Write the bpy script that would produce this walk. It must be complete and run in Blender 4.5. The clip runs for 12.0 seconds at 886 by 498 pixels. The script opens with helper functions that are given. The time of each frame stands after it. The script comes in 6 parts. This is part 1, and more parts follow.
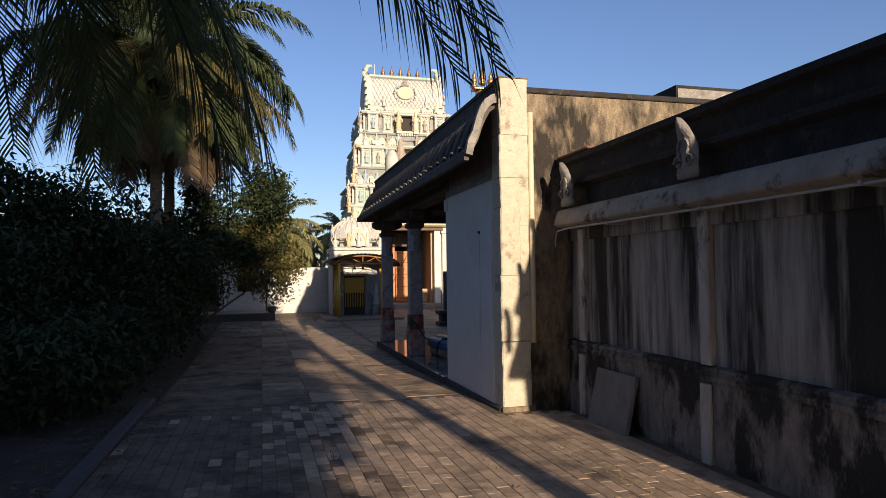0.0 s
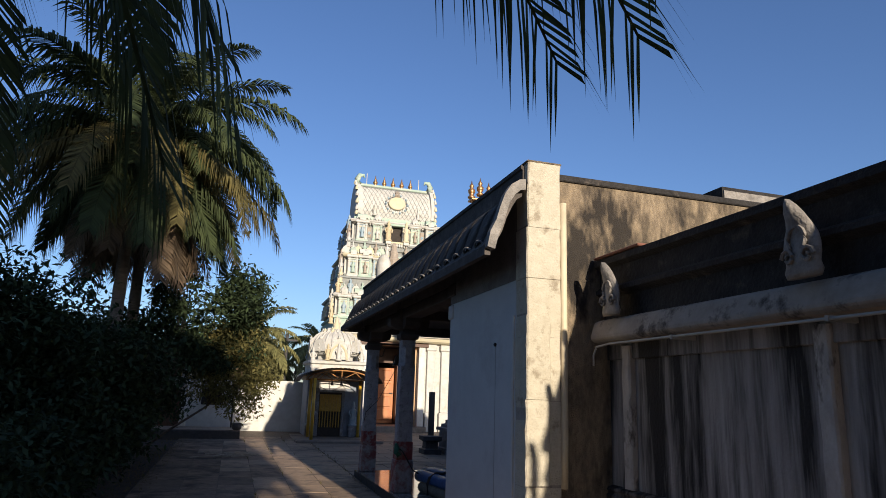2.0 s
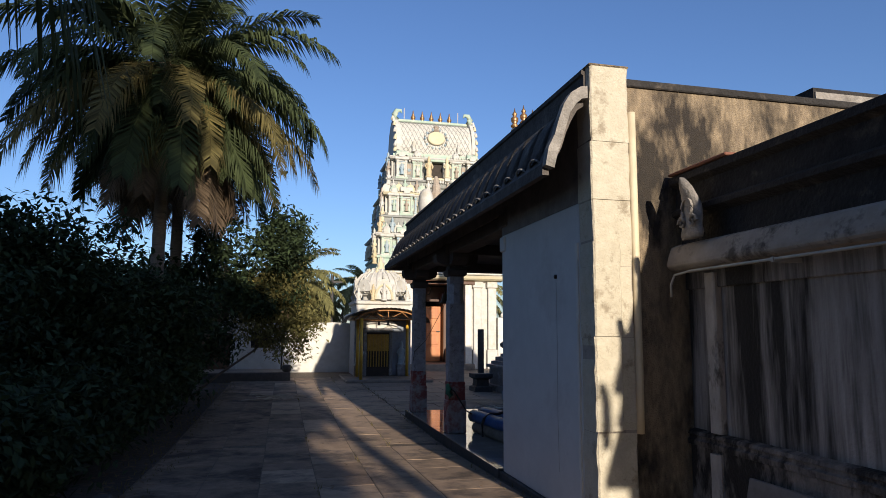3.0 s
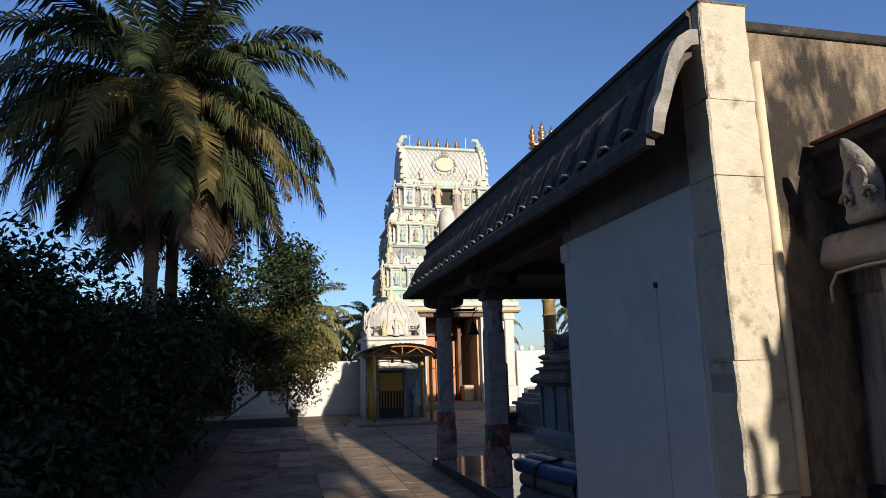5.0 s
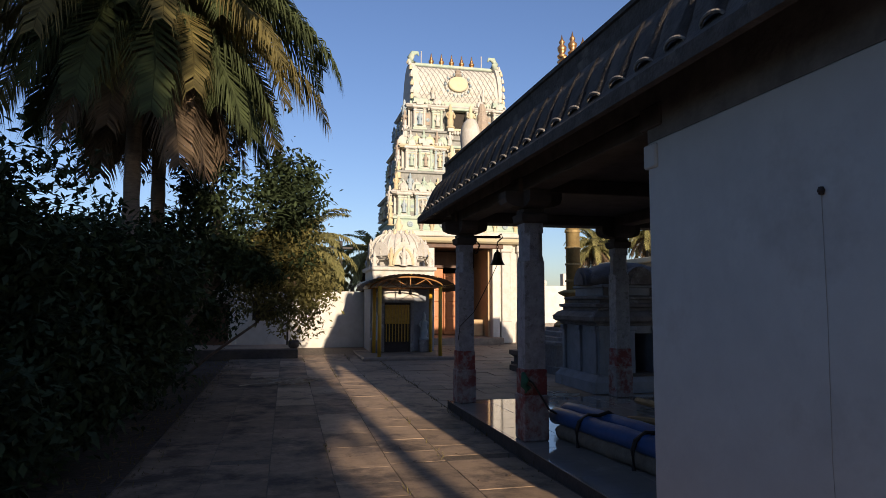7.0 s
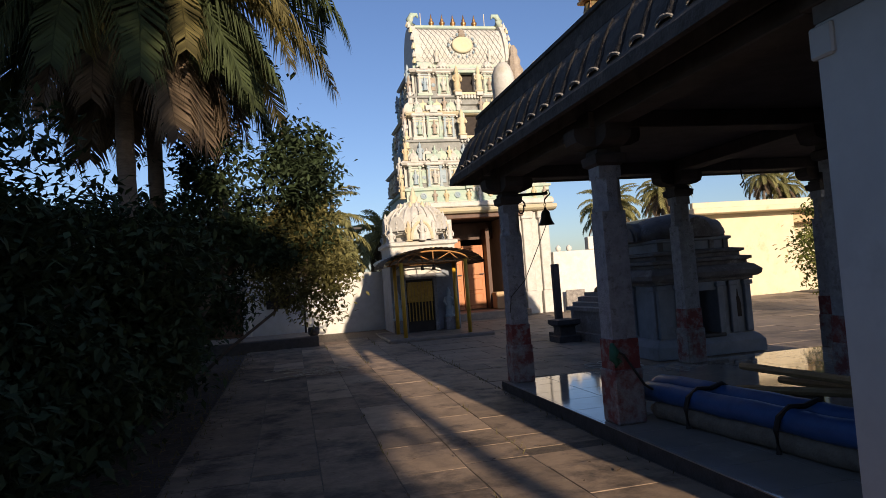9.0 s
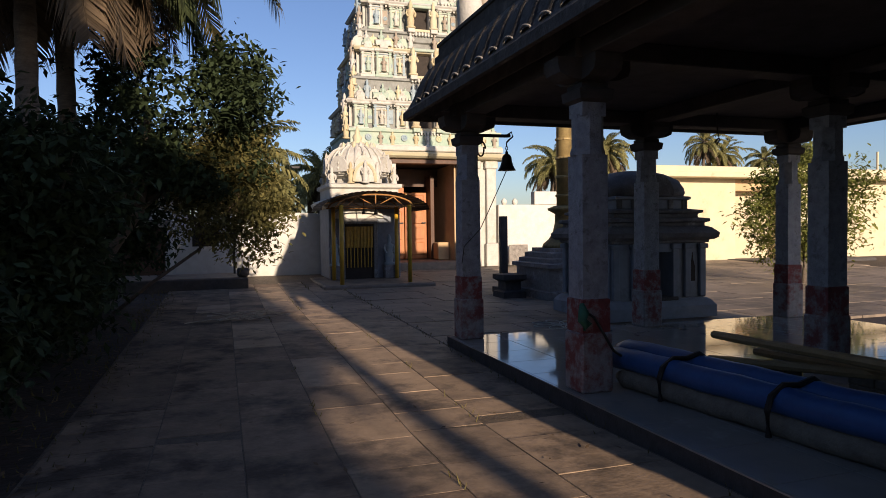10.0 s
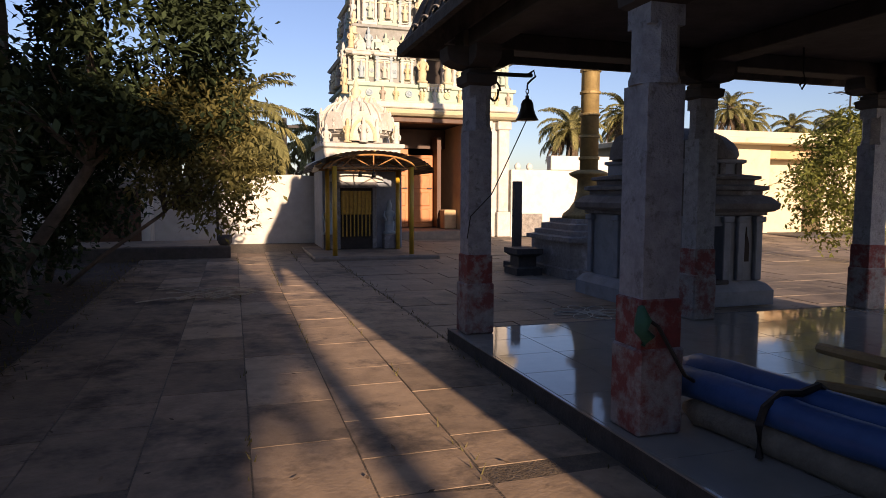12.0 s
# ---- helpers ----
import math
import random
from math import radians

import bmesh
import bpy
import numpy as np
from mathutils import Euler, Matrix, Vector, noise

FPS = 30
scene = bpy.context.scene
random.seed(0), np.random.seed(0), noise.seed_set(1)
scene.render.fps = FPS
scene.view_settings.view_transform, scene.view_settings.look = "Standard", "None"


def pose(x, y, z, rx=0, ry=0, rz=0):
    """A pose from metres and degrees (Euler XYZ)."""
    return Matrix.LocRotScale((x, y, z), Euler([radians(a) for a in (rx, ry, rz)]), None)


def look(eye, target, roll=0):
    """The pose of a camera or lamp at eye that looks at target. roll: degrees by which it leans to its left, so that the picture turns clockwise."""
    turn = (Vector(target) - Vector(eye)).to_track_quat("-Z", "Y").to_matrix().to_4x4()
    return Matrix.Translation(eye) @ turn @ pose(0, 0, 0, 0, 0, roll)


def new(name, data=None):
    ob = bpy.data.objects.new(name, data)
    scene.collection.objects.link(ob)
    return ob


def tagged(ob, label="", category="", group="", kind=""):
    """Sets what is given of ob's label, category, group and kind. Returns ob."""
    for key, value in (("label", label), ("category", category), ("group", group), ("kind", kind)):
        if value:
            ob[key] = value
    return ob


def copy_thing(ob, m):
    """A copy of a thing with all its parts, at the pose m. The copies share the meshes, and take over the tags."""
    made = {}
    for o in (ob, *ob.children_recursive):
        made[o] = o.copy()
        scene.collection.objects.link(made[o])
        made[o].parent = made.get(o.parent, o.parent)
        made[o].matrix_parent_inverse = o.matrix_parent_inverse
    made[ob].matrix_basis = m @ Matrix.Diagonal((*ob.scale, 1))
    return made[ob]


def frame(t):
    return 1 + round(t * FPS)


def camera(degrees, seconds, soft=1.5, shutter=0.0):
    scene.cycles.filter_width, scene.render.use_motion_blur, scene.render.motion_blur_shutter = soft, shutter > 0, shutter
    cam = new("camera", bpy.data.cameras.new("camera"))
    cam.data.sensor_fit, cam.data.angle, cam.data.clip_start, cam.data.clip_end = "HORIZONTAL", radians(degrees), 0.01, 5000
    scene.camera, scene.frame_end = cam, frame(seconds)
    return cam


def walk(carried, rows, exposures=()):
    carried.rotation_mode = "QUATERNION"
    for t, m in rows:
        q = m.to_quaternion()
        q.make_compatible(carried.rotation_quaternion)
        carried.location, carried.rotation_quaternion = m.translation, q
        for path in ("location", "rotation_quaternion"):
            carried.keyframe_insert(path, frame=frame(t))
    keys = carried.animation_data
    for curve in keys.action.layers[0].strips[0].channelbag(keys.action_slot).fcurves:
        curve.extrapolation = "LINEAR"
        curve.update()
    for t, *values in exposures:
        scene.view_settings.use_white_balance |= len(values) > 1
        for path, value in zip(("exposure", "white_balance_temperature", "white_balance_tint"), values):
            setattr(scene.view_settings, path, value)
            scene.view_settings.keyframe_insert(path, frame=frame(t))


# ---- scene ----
cam = camera(67.4, 12.0, soft=0.8)
PATH = [
    (0, (0.231, -0.128, 1.577), (0.759, 1.8, 1.655), -0.7),
    (0.5, (0.187, 0.35, 1.588), (0.711, 2.274, 1.748), 0.5),
    (1, (0.115, 0.607, 1.595), (0.64, 2.514, 1.891), 0.7),
    (1.5, (0.194, 0.952, 1.686), (0.647, 2.888, 1.898), -1.0),
    (1.6, (0.232, 1.075, 1.635), (0.602, 3.027, 1.86), -0.5),
    (2, (0.313, 1.407, 1.561), (0.881, 3.274, 1.995), 1.9),
    (2.5, (0.365, 1.726, 1.598), (0.963, 3.611, 1.899), 1.7),
    (3, (0.438, 2.156, 1.586), (0.898, 4.086, 1.836), 0.3),
    (3.2, (0.45, 2.324, 1.585), (0.856, 4.269, 1.819), 1.2),
    (4.8, (0.354, 3.623, 1.54), (0.771, 5.559, 1.821), 0.2),
    (5, (0.327, 3.748, 1.55), (0.784, 5.662, 1.909), -1.5),
    (5.5, (0.354, 4.153, 1.56), (0.967, 6.03, 1.881), -1.9),
    (6, (0.445, 4.54, 1.583), (0.961, 6.432, 1.971), -1.9),
    (6.5, (0.43, 4.95, 1.561), (0.778, 6.897, 1.86), 0.8),
    (7, (0.38, 5.363, 1.561), (0.835, 7.304, 1.724), 0.1),
    (7.2, (0.366, 5.499, 1.509), (0.753, 7.456, 1.654), -0.2),
    (8.8, (0.078, 6.55, 1.484), (0.531, 8.496, 1.551), -2.0),
    (9, (0.082, 6.733, 1.494), (0.533, 8.679, 1.589), -4.2),
    (9.5, (0.08, 7.181, 1.409), (0.465, 9.143, 1.453), -0.8),
    (10, (0.135, 7.617, 1.433), (0.763, 9.514, 1.371), -0.7),
    (10.5, (0.311, 8.079, 1.404), (0.899, 9.988, 1.317), -3.0),
    (11, (0.478, 8.514, 1.397), (1.063, 10.424, 1.308), 1.0),
    (11.5, (0.609, 8.876, 1.409), (1.336, 10.733, 1.265), 3.3),
    (12, (0.804, 9.337, 1.408), (1.403, 11.239, 1.247), 0.2),
]
walk(cam, [(t, look(eye, target, roll)) for t, eye, target, roll in PATH], [(0, 0.53, 6850, 15), (1, 0.54, 6550, 14), (2, 0.42, 6150, 11), (5.5, 0.42, 6000, 11), (6.5, 0.48, 6650, 14), (7.2, 0.42, 6850, 16), (9.5, 0.38, 6700, 15), (10, 0.37, 6800, 17), (10.5, 0.62, 7250, 21), (12, 0.73, 7600, 25)])

# ---- light ----
SUN_TRAVEL = Vector((-0.080, 1.0, -0.236)).normalized()
sun = new("sun", bpy.data.lights.new("sun", "SUN"))
sun.data.energy, sun.data.angle, sun.data.color = 5.2, radians(0.6), (1.0, 0.86, 0.66)
sun.matrix_world = look((20, -60, 25), Vector((20, -60, 25)) + SUN_TRAVEL)
world = bpy.data.worlds.new("sky")
scene.world = world
world.use_nodes = True
wn, wl = world.node_tree.nodes, world.node_tree.links
sky = wn.new("ShaderNodeTexSky")
sky.sky_type, sky.sun_disc = "NISHITA", False
sky.sun_elevation = radians(13.3)
sky.sun_rotation = math.atan2(0.080, -1.0)
sky.air_density, sky.dust_density, sky.ozone_density = 1.0, 0.6, 2.0
wn["Background"].inputs["Strength"].default_value = 0.09
tint = wn.new("ShaderNodeMix")
tint.data_type, tint.blend_type = "RGBA", "MULTIPLY"
tint.inputs[0].default_value, tint.inputs[7].default_value = 1.0, (0.85, 0.96, 1.24, 1)
wl.new(sky.outputs[0], tint.inputs[6])
wl.new(tint.outputs[2], wn["Background"].inputs["Color"])

# ---- materials ----
MATS = {}


def mat(name, col, col2=None, scale=6.0, rough=0.8, metal=0.0, bump=0.15, stain=None, stain_amt=0.5, stain_scale=1.2,
        detail=6.0, spec=0.5, vary=0.0, island=0.0, streak=1.0, bump_scale=None, edge=0.16):
    """Procedural surface: grain between two colours, stains at a larger scale, fine relief."""
    m = bpy.data.materials.new(name)
    m.use_nodes = True
    n, l = m.node_tree.nodes, m.node_tree.links
    b = n["Principled BSDF"]
    tc = n.new("ShaderNodeNewGeometry")
    mp = n.new("ShaderNodeMapping")
    mp.inputs["Scale"].default_value = (1, 1, streak)
    l.new(tc.outputs["Position"], mp.inputs["Vector"])
    nz = n.new("ShaderNodeTexNoise")
    nz.inputs["Scale"].default_value, nz.inputs["Detail"].default_value, nz.inputs["Roughness"].default_value = scale, detail, 0.65
    l.new(mp.outputs[0], nz.inputs["Vector"])
    mix = n.new("ShaderNodeMix")
    mix.data_type = "RGBA"
    mix.inputs[6].default_value = (*col, 1)
    mix.inputs[7].default_value = (*(col2 or [c * 0.72 for c in col]), 1)
    ramp = n.new("ShaderNodeMapRange")
    ramp.inputs[1].default_value, ramp.inputs[2].default_value = 0.35, 0.68
    l.new(nz.outputs["Fac"], ramp.inputs[0])
    l.new(ramp.outputs[0], mix.inputs[0])
    last = mix.outputs[2]
    if stain:
        nz2 = n.new("ShaderNodeTexNoise")
        nz2.inputs["Scale"].default_value, nz2.inputs["Detail"].default_value, nz2.inputs["Roughness"].default_value = stain_scale, 5, 0.7
        mp2 = n.new("ShaderNodeMapping")
        mp2.inputs["Scale"].default_value, mp2.inputs["Location"].default_value = (1, 1, streak), (3.7, 1.3, 5.1)
        l.new(tc.outputs["Position"], mp2.inputs["Vector"])
        l.new(mp2.outputs[0], nz2.inputs["Vector"])
        r2 = n.new("ShaderNodeMapRange")
        r2.inputs[1].default_value, r2.inputs[2].default_value, r2.inputs[4].default_value = 0.62 - 0.3 * stain_amt, 0.62 + edge - 0.3 * stain_amt, 0.95
        l.new(nz2.outputs["Fac"], r2.inputs[0])
        mx2 = n.new("ShaderNodeMix")
        mx2.data_type = "RGBA"
        l.new(r2.outputs[0], mx2.inputs[0])
        l.new(last, mx2.inputs[6])
        mx2.inputs[7].default_value = (*stain, 1)
        last = mx2.outputs[2]
    if vary or island:
        src = n.new("ShaderNodeObjectInfo").outputs["Random"] if vary else tc.outputs["Random Per Island"]
        v = n.new("ShaderNodeMapRange")
        a = vary or island
        v.inputs[3].default_value, v.inputs[4].default_value = 1 - a, 1 + a
        l.new(src, v.inputs[0])
        hs = n.new("ShaderNodeHueSaturation")
        l.new(v.outputs[0], hs.inputs["Value"])
        l.new(last, hs.inputs["Color"])
        last = hs.outputs[0]
    l.new(last, b.inputs["Base Color"])
    b.inputs["Roughness"].default_value, b.inputs["Metallic"].default_value = rough, metal
    b.inputs["Specular IOR Level"].default_value = spec
    if bump:
        nb = n.new("ShaderNodeTexNoise")
        nb.inputs["Scale"].default_value, nb.inputs["Detail"].default_value = bump_scale or scale * 5, 6
        l.new(tc.outputs["Position"], nb.inputs["Vector"])
        bp = n.new("ShaderNodeBump")
        bp.inputs["Strength"].default_value, bp.inputs["Distance"].default_value = bump, 0.03
        l.new(nb.outputs["Fac"], bp.inputs["Height"])
        l.new(bp.outputs[0], b.inputs["Normal"])
    MATS[name] = m
    return m


def leafmat(name, col, col2, trans=0.35):
    m = mat(name, col, col2, scale=1.3, rough=0.75, bump=0, island=0.35, spec=0.2)
    n, l = m.node_tree.nodes, m.node_tree.links
    b = n["Principled BSDF"]
    tr = n.new("ShaderNodeBsdfTranslucent")
    src = b.inputs["Base Color"].links[0].from_socket
    l.new(src, tr.inputs["Color"])
    mx = n.new("ShaderNodeMixShader")
    mx.inputs[0].default_value = trans
    l.new(b.outputs[0], mx.inputs[1])
    l.new(tr.outputs[0], mx.inputs[2])
    l.new(mx.outputs[0], n["Material Output"].inputs["Surface"])
    return m


SOIL = mat("soil", (0.055, 0.035, 0.025), (0.03, 0.02, 0.014), 3, bump=0.8, bump_scale=14, stain=(0.075, 0.052, 0.038), stain_amt=0.3)
PAVER = mat("paver", (0.43, 0.31, 0.215), (0.29, 0.205, 0.142), 9, rough=0.85, bump=0.35, stain=(0.12, 0.088, 0.066), stain_amt=0.38, vary=0.25)
# soil brown, darkened further to put the left side's shade into the pavers
PAVERD = mat("dirty_shaded_paver", (0.25, 0.17, 0.115), (0.15, 0.102, 0.07), 6, rough=0.9, bump=0.35, stain=(0.055, 0.04, 0.03), stain_amt=0.5, stain_scale=2, vary=0.3, island=0.25)
PAVERJ = mat("paver_far", (0.43, 0.31, 0.215), (0.29, 0.205, 0.142), 9, rough=0.85, bump=0.35, stain=(0.12, 0.088, 0.066), stain_amt=0.38, island=0.25)
# earthy and dirty slabs also carry the left side's shade in their colour
SLABE = mat("earthy_shaded_slab", (0.26, 0.178, 0.118), (0.155, 0.106, 0.072), 4, rough=0.95, bump=0.4, bump_scale=22, stain=(0.05, 0.035, 0.025), stain_amt=0.5, stain_scale=1.2, vary=0.2)
SLAB = mat("slab", (0.38, 0.265, 0.175), (0.25, 0.174, 0.116), 5, rough=0.75, bump=0.14, bump_scale=30, stain=(0.10, 0.072, 0.053), stain_amt=0.44, stain_scale=1.7, vary=0.2)
SLABD = mat("dirty_shaded_slab", (0.29, 0.195, 0.128), (0.175, 0.117, 0.078), 5, rough=0.85, bump=0.2, bump_scale=30, stain=(0.06, 0.043, 0.032), stain_amt=0.5, stain_scale=1.1, vary=0.25)
SLABJ = mat("slab_far", (0.27, 0.205, 0.15), (0.19, 0.145, 0.11), 5, rough=0.7, bump=0.3, stain=(0.09, 0.07, 0.055), stain_amt=0.4, stain_scale=0.7, island=0.15)
BED = mat("joint_bed", (0.15, 0.11, 0.075), (0.08, 0.058, 0.042), 12, bump=0.5)
WHITE = mat("limewash", (0.60, 0.58, 0.53), (0.51, 0.485, 0.43), 4, rough=0.85, bump=0.12, stain=(0.42, 0.38, 0.31), stain_amt=0.1, stain_scale=0.9)
PILW = mat("sunlit_limewash", (0.50, 0.45, 0.35), (0.42, 0.37, 0.28), 9, rough=0.9, bump=0.5, stain=(0.27, 0.225, 0.16), stain_amt=0.22, stain_scale=4, edge=0.10)
DARKWALL = mat("dark_upper_wall", (0.20, 0.18, 0.165), (0.11, 0.098, 0.09), 4, rough=0.9, bump=0.2)
WALLW = mat("wall_paint", (0.52, 0.52, 0.51), (0.46, 0.46, 0.455), 2.5, rough=0.8, bump=0.15, stain=(0.42, 0.41, 0.40), stain_amt=0.2, stain_scale=1.4)
MOULD = mat("mouldy_plaster", (0.33, 0.25, 0.16), (0.14, 0.106, 0.073), 16, rough=0.95, bump=0.9, stain=(0.02, 0.016, 0.013), stain_amt=0.50, stain_scale=1.5, streak=0.4, edge=0.12)
STREAK = mat("streaked_wall", (0.36, 0.325, 0.30), (0.14, 0.125, 0.115), 7, rough=0.95, bump=0.5, stain=(0.010, 0.009, 0.008), stain_amt=0.66, stain_scale=2.6, streak=0.09, edge=0.14)
FOOTW = mat("grimy_wall_foot", (0.24, 0.205, 0.18), (0.10, 0.085, 0.075), 8, rough=0.95, bump=0.6, stain=(0.012, 0.010, 0.009), stain_amt=0.6, stain_scale=2.6, streak=0.45, edge=0.10)
BLACKP = mat("black_parapet", (0.034, 0.030, 0.028), (0.014, 0.012, 0.011), 6, rough=0.95, bump=0.7, stain=(0.12, 0.095, 0.075), stain_amt=0.12, stain_scale=3)
CORNICE = mat("cornice_plaster", (0.34, 0.295, 0.25), (0.24, 0.205, 0.17), 5, rough=0.9, bump=0.3, stain=(0.06, 0.05, 0.042), stain_amt=0.25, stain_scale=2.4, edge=0.10)
FOOTS = mat("grey_slab", (0.20, 0.18, 0.165), (0.14, 0.125, 0.112), 6, rough=0.9, bump=0.25)
PILG = mat("pale_pilaster", (0.46, 0.42, 0.38), (0.30, 0.27, 0.245), 7, rough=0.9, bump=0.4, stain=(0.06, 0.05, 0.045), stain_amt=0.2, stain_scale=4, streak=0.4, edge=0.10)
STUCCO = mat("stucco", (0.30, 0.27, 0.24), (0.15, 0.135, 0.12), 9, rough=0.9, bump=0.5)
GRANITE = mat("granite", (0.21, 0.20, 0.20), (0.13, 0.125, 0.125), 16, rough=0.7, bump=0.35, stain=(0.32, 0.32, 0.34), stain_amt=0.25, stain_scale=3)
GRANDK = mat("dark_granite", (0.075, 0.068, 0.064), (0.045, 0.04, 0.038), 10, rough=0.8, bump=0.3)
REDP = mat("red_paint", (0.24, 0.05, 0.045), (0.17, 0.04, 0.036), 10, rough=0.8, bump=0.3, stain=(0.27, 0.25, 0.24), stain_amt=0.5, stain_scale=7)
REDBASE = mat("flaking_foot", (0.34, 0.315, 0.31), (0.22, 0.205, 0.20), 14, rough=0.85, bump=0.4, stain=(0.20, 0.05, 0.045), stain_amt=0.55, stain_scale=5)
PILPAINT = mat("pillar_paint", (0.37, 0.37, 0.39), (0.24, 0.24, 0.26), 12, rough=0.8, bump=0.5, stain=(0.17, 0.165, 0.165), stain_amt=0.24, stain_scale=11, edge=0.12)
CEIL = mat("dark_ceiling", (0.085, 0.07, 0.064), (0.05, 0.042, 0.037), 4, rough=0.9, bump=0.15)
ROOFD = mat("blackened_roof", (0.10, 0.085, 0.075), (0.05, 0.043, 0.038), 7, rough=0.95, bump=0.5, stain=(0.18, 0.15, 0.125), stain_amt=0.2, stain_scale=3)
TILE = mat("polished_tile", (0.34, 0.30, 0.26), (0.28, 0.25, 0.215), 2, rough=0.06, bump=0.01, stain=(0.48, 0.45, 0.41), stain_amt=0.15)
GOLDPAINT = mat("brass", (0.36, 0.26, 0.11), (0.25, 0.175, 0.075), 8, rough=0.62, metal=0.45, bump=0.1, stain=(0.13, 0.09, 0.04), stain_amt=0.4)
COPPER = mat("copper_finial", (0.42, 0.24, 0.11), (0.30, 0.16, 0.07), 8, rough=0.4, metal=0.8, bump=0.05)
YEL = mat("yellow_enamel", (0.58, 0.34, 0.03), (0.48, 0.27, 0.03), 6, rough=0.45, bump=0.05, stain=(0.3, 0.17, 0.03), stain_amt=0.15)
YELDOOR = mat("yellow_gate", (0.50, 0.30, 0.03), (0.30, 0.17, 0.02), 14, rough=0.4, bump=0.2)
RUSTY = mat("rusty_orange_steel", (0.42, 0.20, 0.06), (0.28, 0.13, 0.045), 9, rough=0.7, bump=0.15)
SHEET = mat("rusty_sheet", (0.13, 0.08, 0.05), (0.075, 0.048, 0.033), 5, rough=0.7, bump=0.2)
WOODO = mat("orange_door", (0.46, 0.17, 0.05), (0.36, 0.12, 0.035), 5, rough=0.55, bump=0.2, streak=0.25)
WOODD = mat("dark_wood", (0.10, 0.045, 0.022), (0.06, 0.027, 0.014), 6, rough=0.6, bump=0.2, streak=0.25)
OCHRE = mat("ochre_wall", (0.52, 0.36, 0.20), (0.44, 0.30, 0.17), 3, rough=0.85, bump=0.1)
CREAMB = mat("cream_house", (0.60, 0.51, 0.35), (0.54, 0.45, 0.30), 2, rough=0.85, bump=0.1, stain=(0.45, 0.34, 0.2), stain_amt=0.12)
TOWER = mat("tower_cream", (0.52, 0.50, 0.46), (0.42, 0.40, 0.36), 5, rough=0.85, bump=0.25, stain=(0.42, 0.38, 0.30), stain_amt=0.25, stain_scale=2)
# darker grey deepens the relief, recess shade put into the tower colour
TOWERW = mat("tower_shade_grey", (0.27, 0.275, 0.26), (0.18, 0.18, 0.165), 5, rough=0.85, bump=0.25)
TOWERG = mat("tower_green", (0.29, 0.39, 0.32), (0.42, 0.45, 0.37), 4, rough=0.85, bump=0.2)
TOWERB = mat("tower_blue", (0.24, 0.32, 0.37), (0.36, 0.40, 0.41), 5, rough=0.85, bump=0.2)
TOWERY = mat("tower_yellow", (0.54, 0.46, 0.29), (0.50, 0.45, 0.33), 4, rough=0.8, bump=0.2)
TOWERP = mat("tower_flesh", (0.52, 0.43, 0.27), (0.42, 0.33, 0.20), 6, rough=0.85, bump=0.3)
TOWERR = mat("tower_brown", (0.36, 0.30, 0.24), (0.25, 0.20, 0.155), 8, rough=0.85, bump=0.3)
# near-black surfaces that paint the shade inside openings and niches
SHADEIN = mat("interior_shade", (0.045, 0.035, 0.03), (0.03, 0.024, 0.02), 5, rough=0.95, bump=0.1)
BLUEG = mat("pale_blue_plaster", (0.25, 0.275, 0.315), (0.19, 0.21, 0.24), 4, rough=0.85, bump=0.15, stain=(0.17, 0.18, 0.19), stain_amt=0.25, stain_scale=2)
DOMEG = mat("weathered_dome", (0.16, 0.15, 0.15), (0.095, 0.088, 0.085), 6, rough=0.9, bump=0.4, stain=(0.30, 0.30, 0.31), stain_amt=0.15, stain_scale=3)
TARP = mat("blue_tarpaulin", (0.03, 0.10, 0.27), (0.02, 0.07, 0.20), 5, rough=0.45, bump=0.25, bump_scale=9)
SACK = mat("sack_cloth", (0.23, 0.19, 0.14), (0.15, 0.12, 0.09), 9, rough=0.9, bump=0.4)
BAMBOO = mat("bamboo", (0.34, 0.22, 0.10), (0.24, 0.15, 0.065), 8, rough=0.6, bump=0.15)
IRON = mat("iron", (0.035, 0.032, 0.03), (0.055, 0.045, 0.04), 12, rough=0.6, metal=0.6, bump=0.1)
BELLM = mat("bell_bronze", (0.10, 0.075, 0.05), (0.06, 0.045, 0.03), 8, rough=0.45, metal=0.85, bump=0.1)
PVC = mat("cream_pipe", (0.62, 0.52, 0.36), (0.52, 0.43, 0.29), 5, rough=0.6, bump=0.05)
CONDUIT = mat("grey_conduit", (0.38, 0.37, 0.35), (0.28, 0.27, 0.25), 5, rough=0.6, bump=0.05)
BARK = mat("bark", (0.13, 0.10, 0.075), (0.07, 0.054, 0.042), 9, rough=0.95, bump=0.7)
PBARK = mat("palm_bark", (0.16, 0.125, 0.095), (0.09, 0.07, 0.055), 7, rough=0.95, bump=0.6, streak=4)
# LEAF puts garden shade into its green, LEAFY puts sunlight into its yellow
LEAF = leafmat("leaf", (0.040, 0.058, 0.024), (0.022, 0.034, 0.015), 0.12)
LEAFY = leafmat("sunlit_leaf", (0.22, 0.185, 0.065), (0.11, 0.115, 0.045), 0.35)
PALMG = leafmat("palm_leaf", (0.062, 0.078, 0.03), (0.036, 0.048, 0.02), 0.25)
PALMY = leafmat("palm_leaf_old", (0.17, 0.14, 0.05), (0.10, 0.085, 0.035), 0.35)
# paler yellow copy of the palm leaf, sunlight put into the far fronds' colour
PALMF = leafmat("sunlit_far_palm_leaf", (0.30, 0.27, 0.11), (0.18, 0.175, 0.07), 0.4)
LEAFB = leafmat("bright_leaf", (0.23, 0.235, 0.06), (0.09, 0.11, 0.03), 0.35)
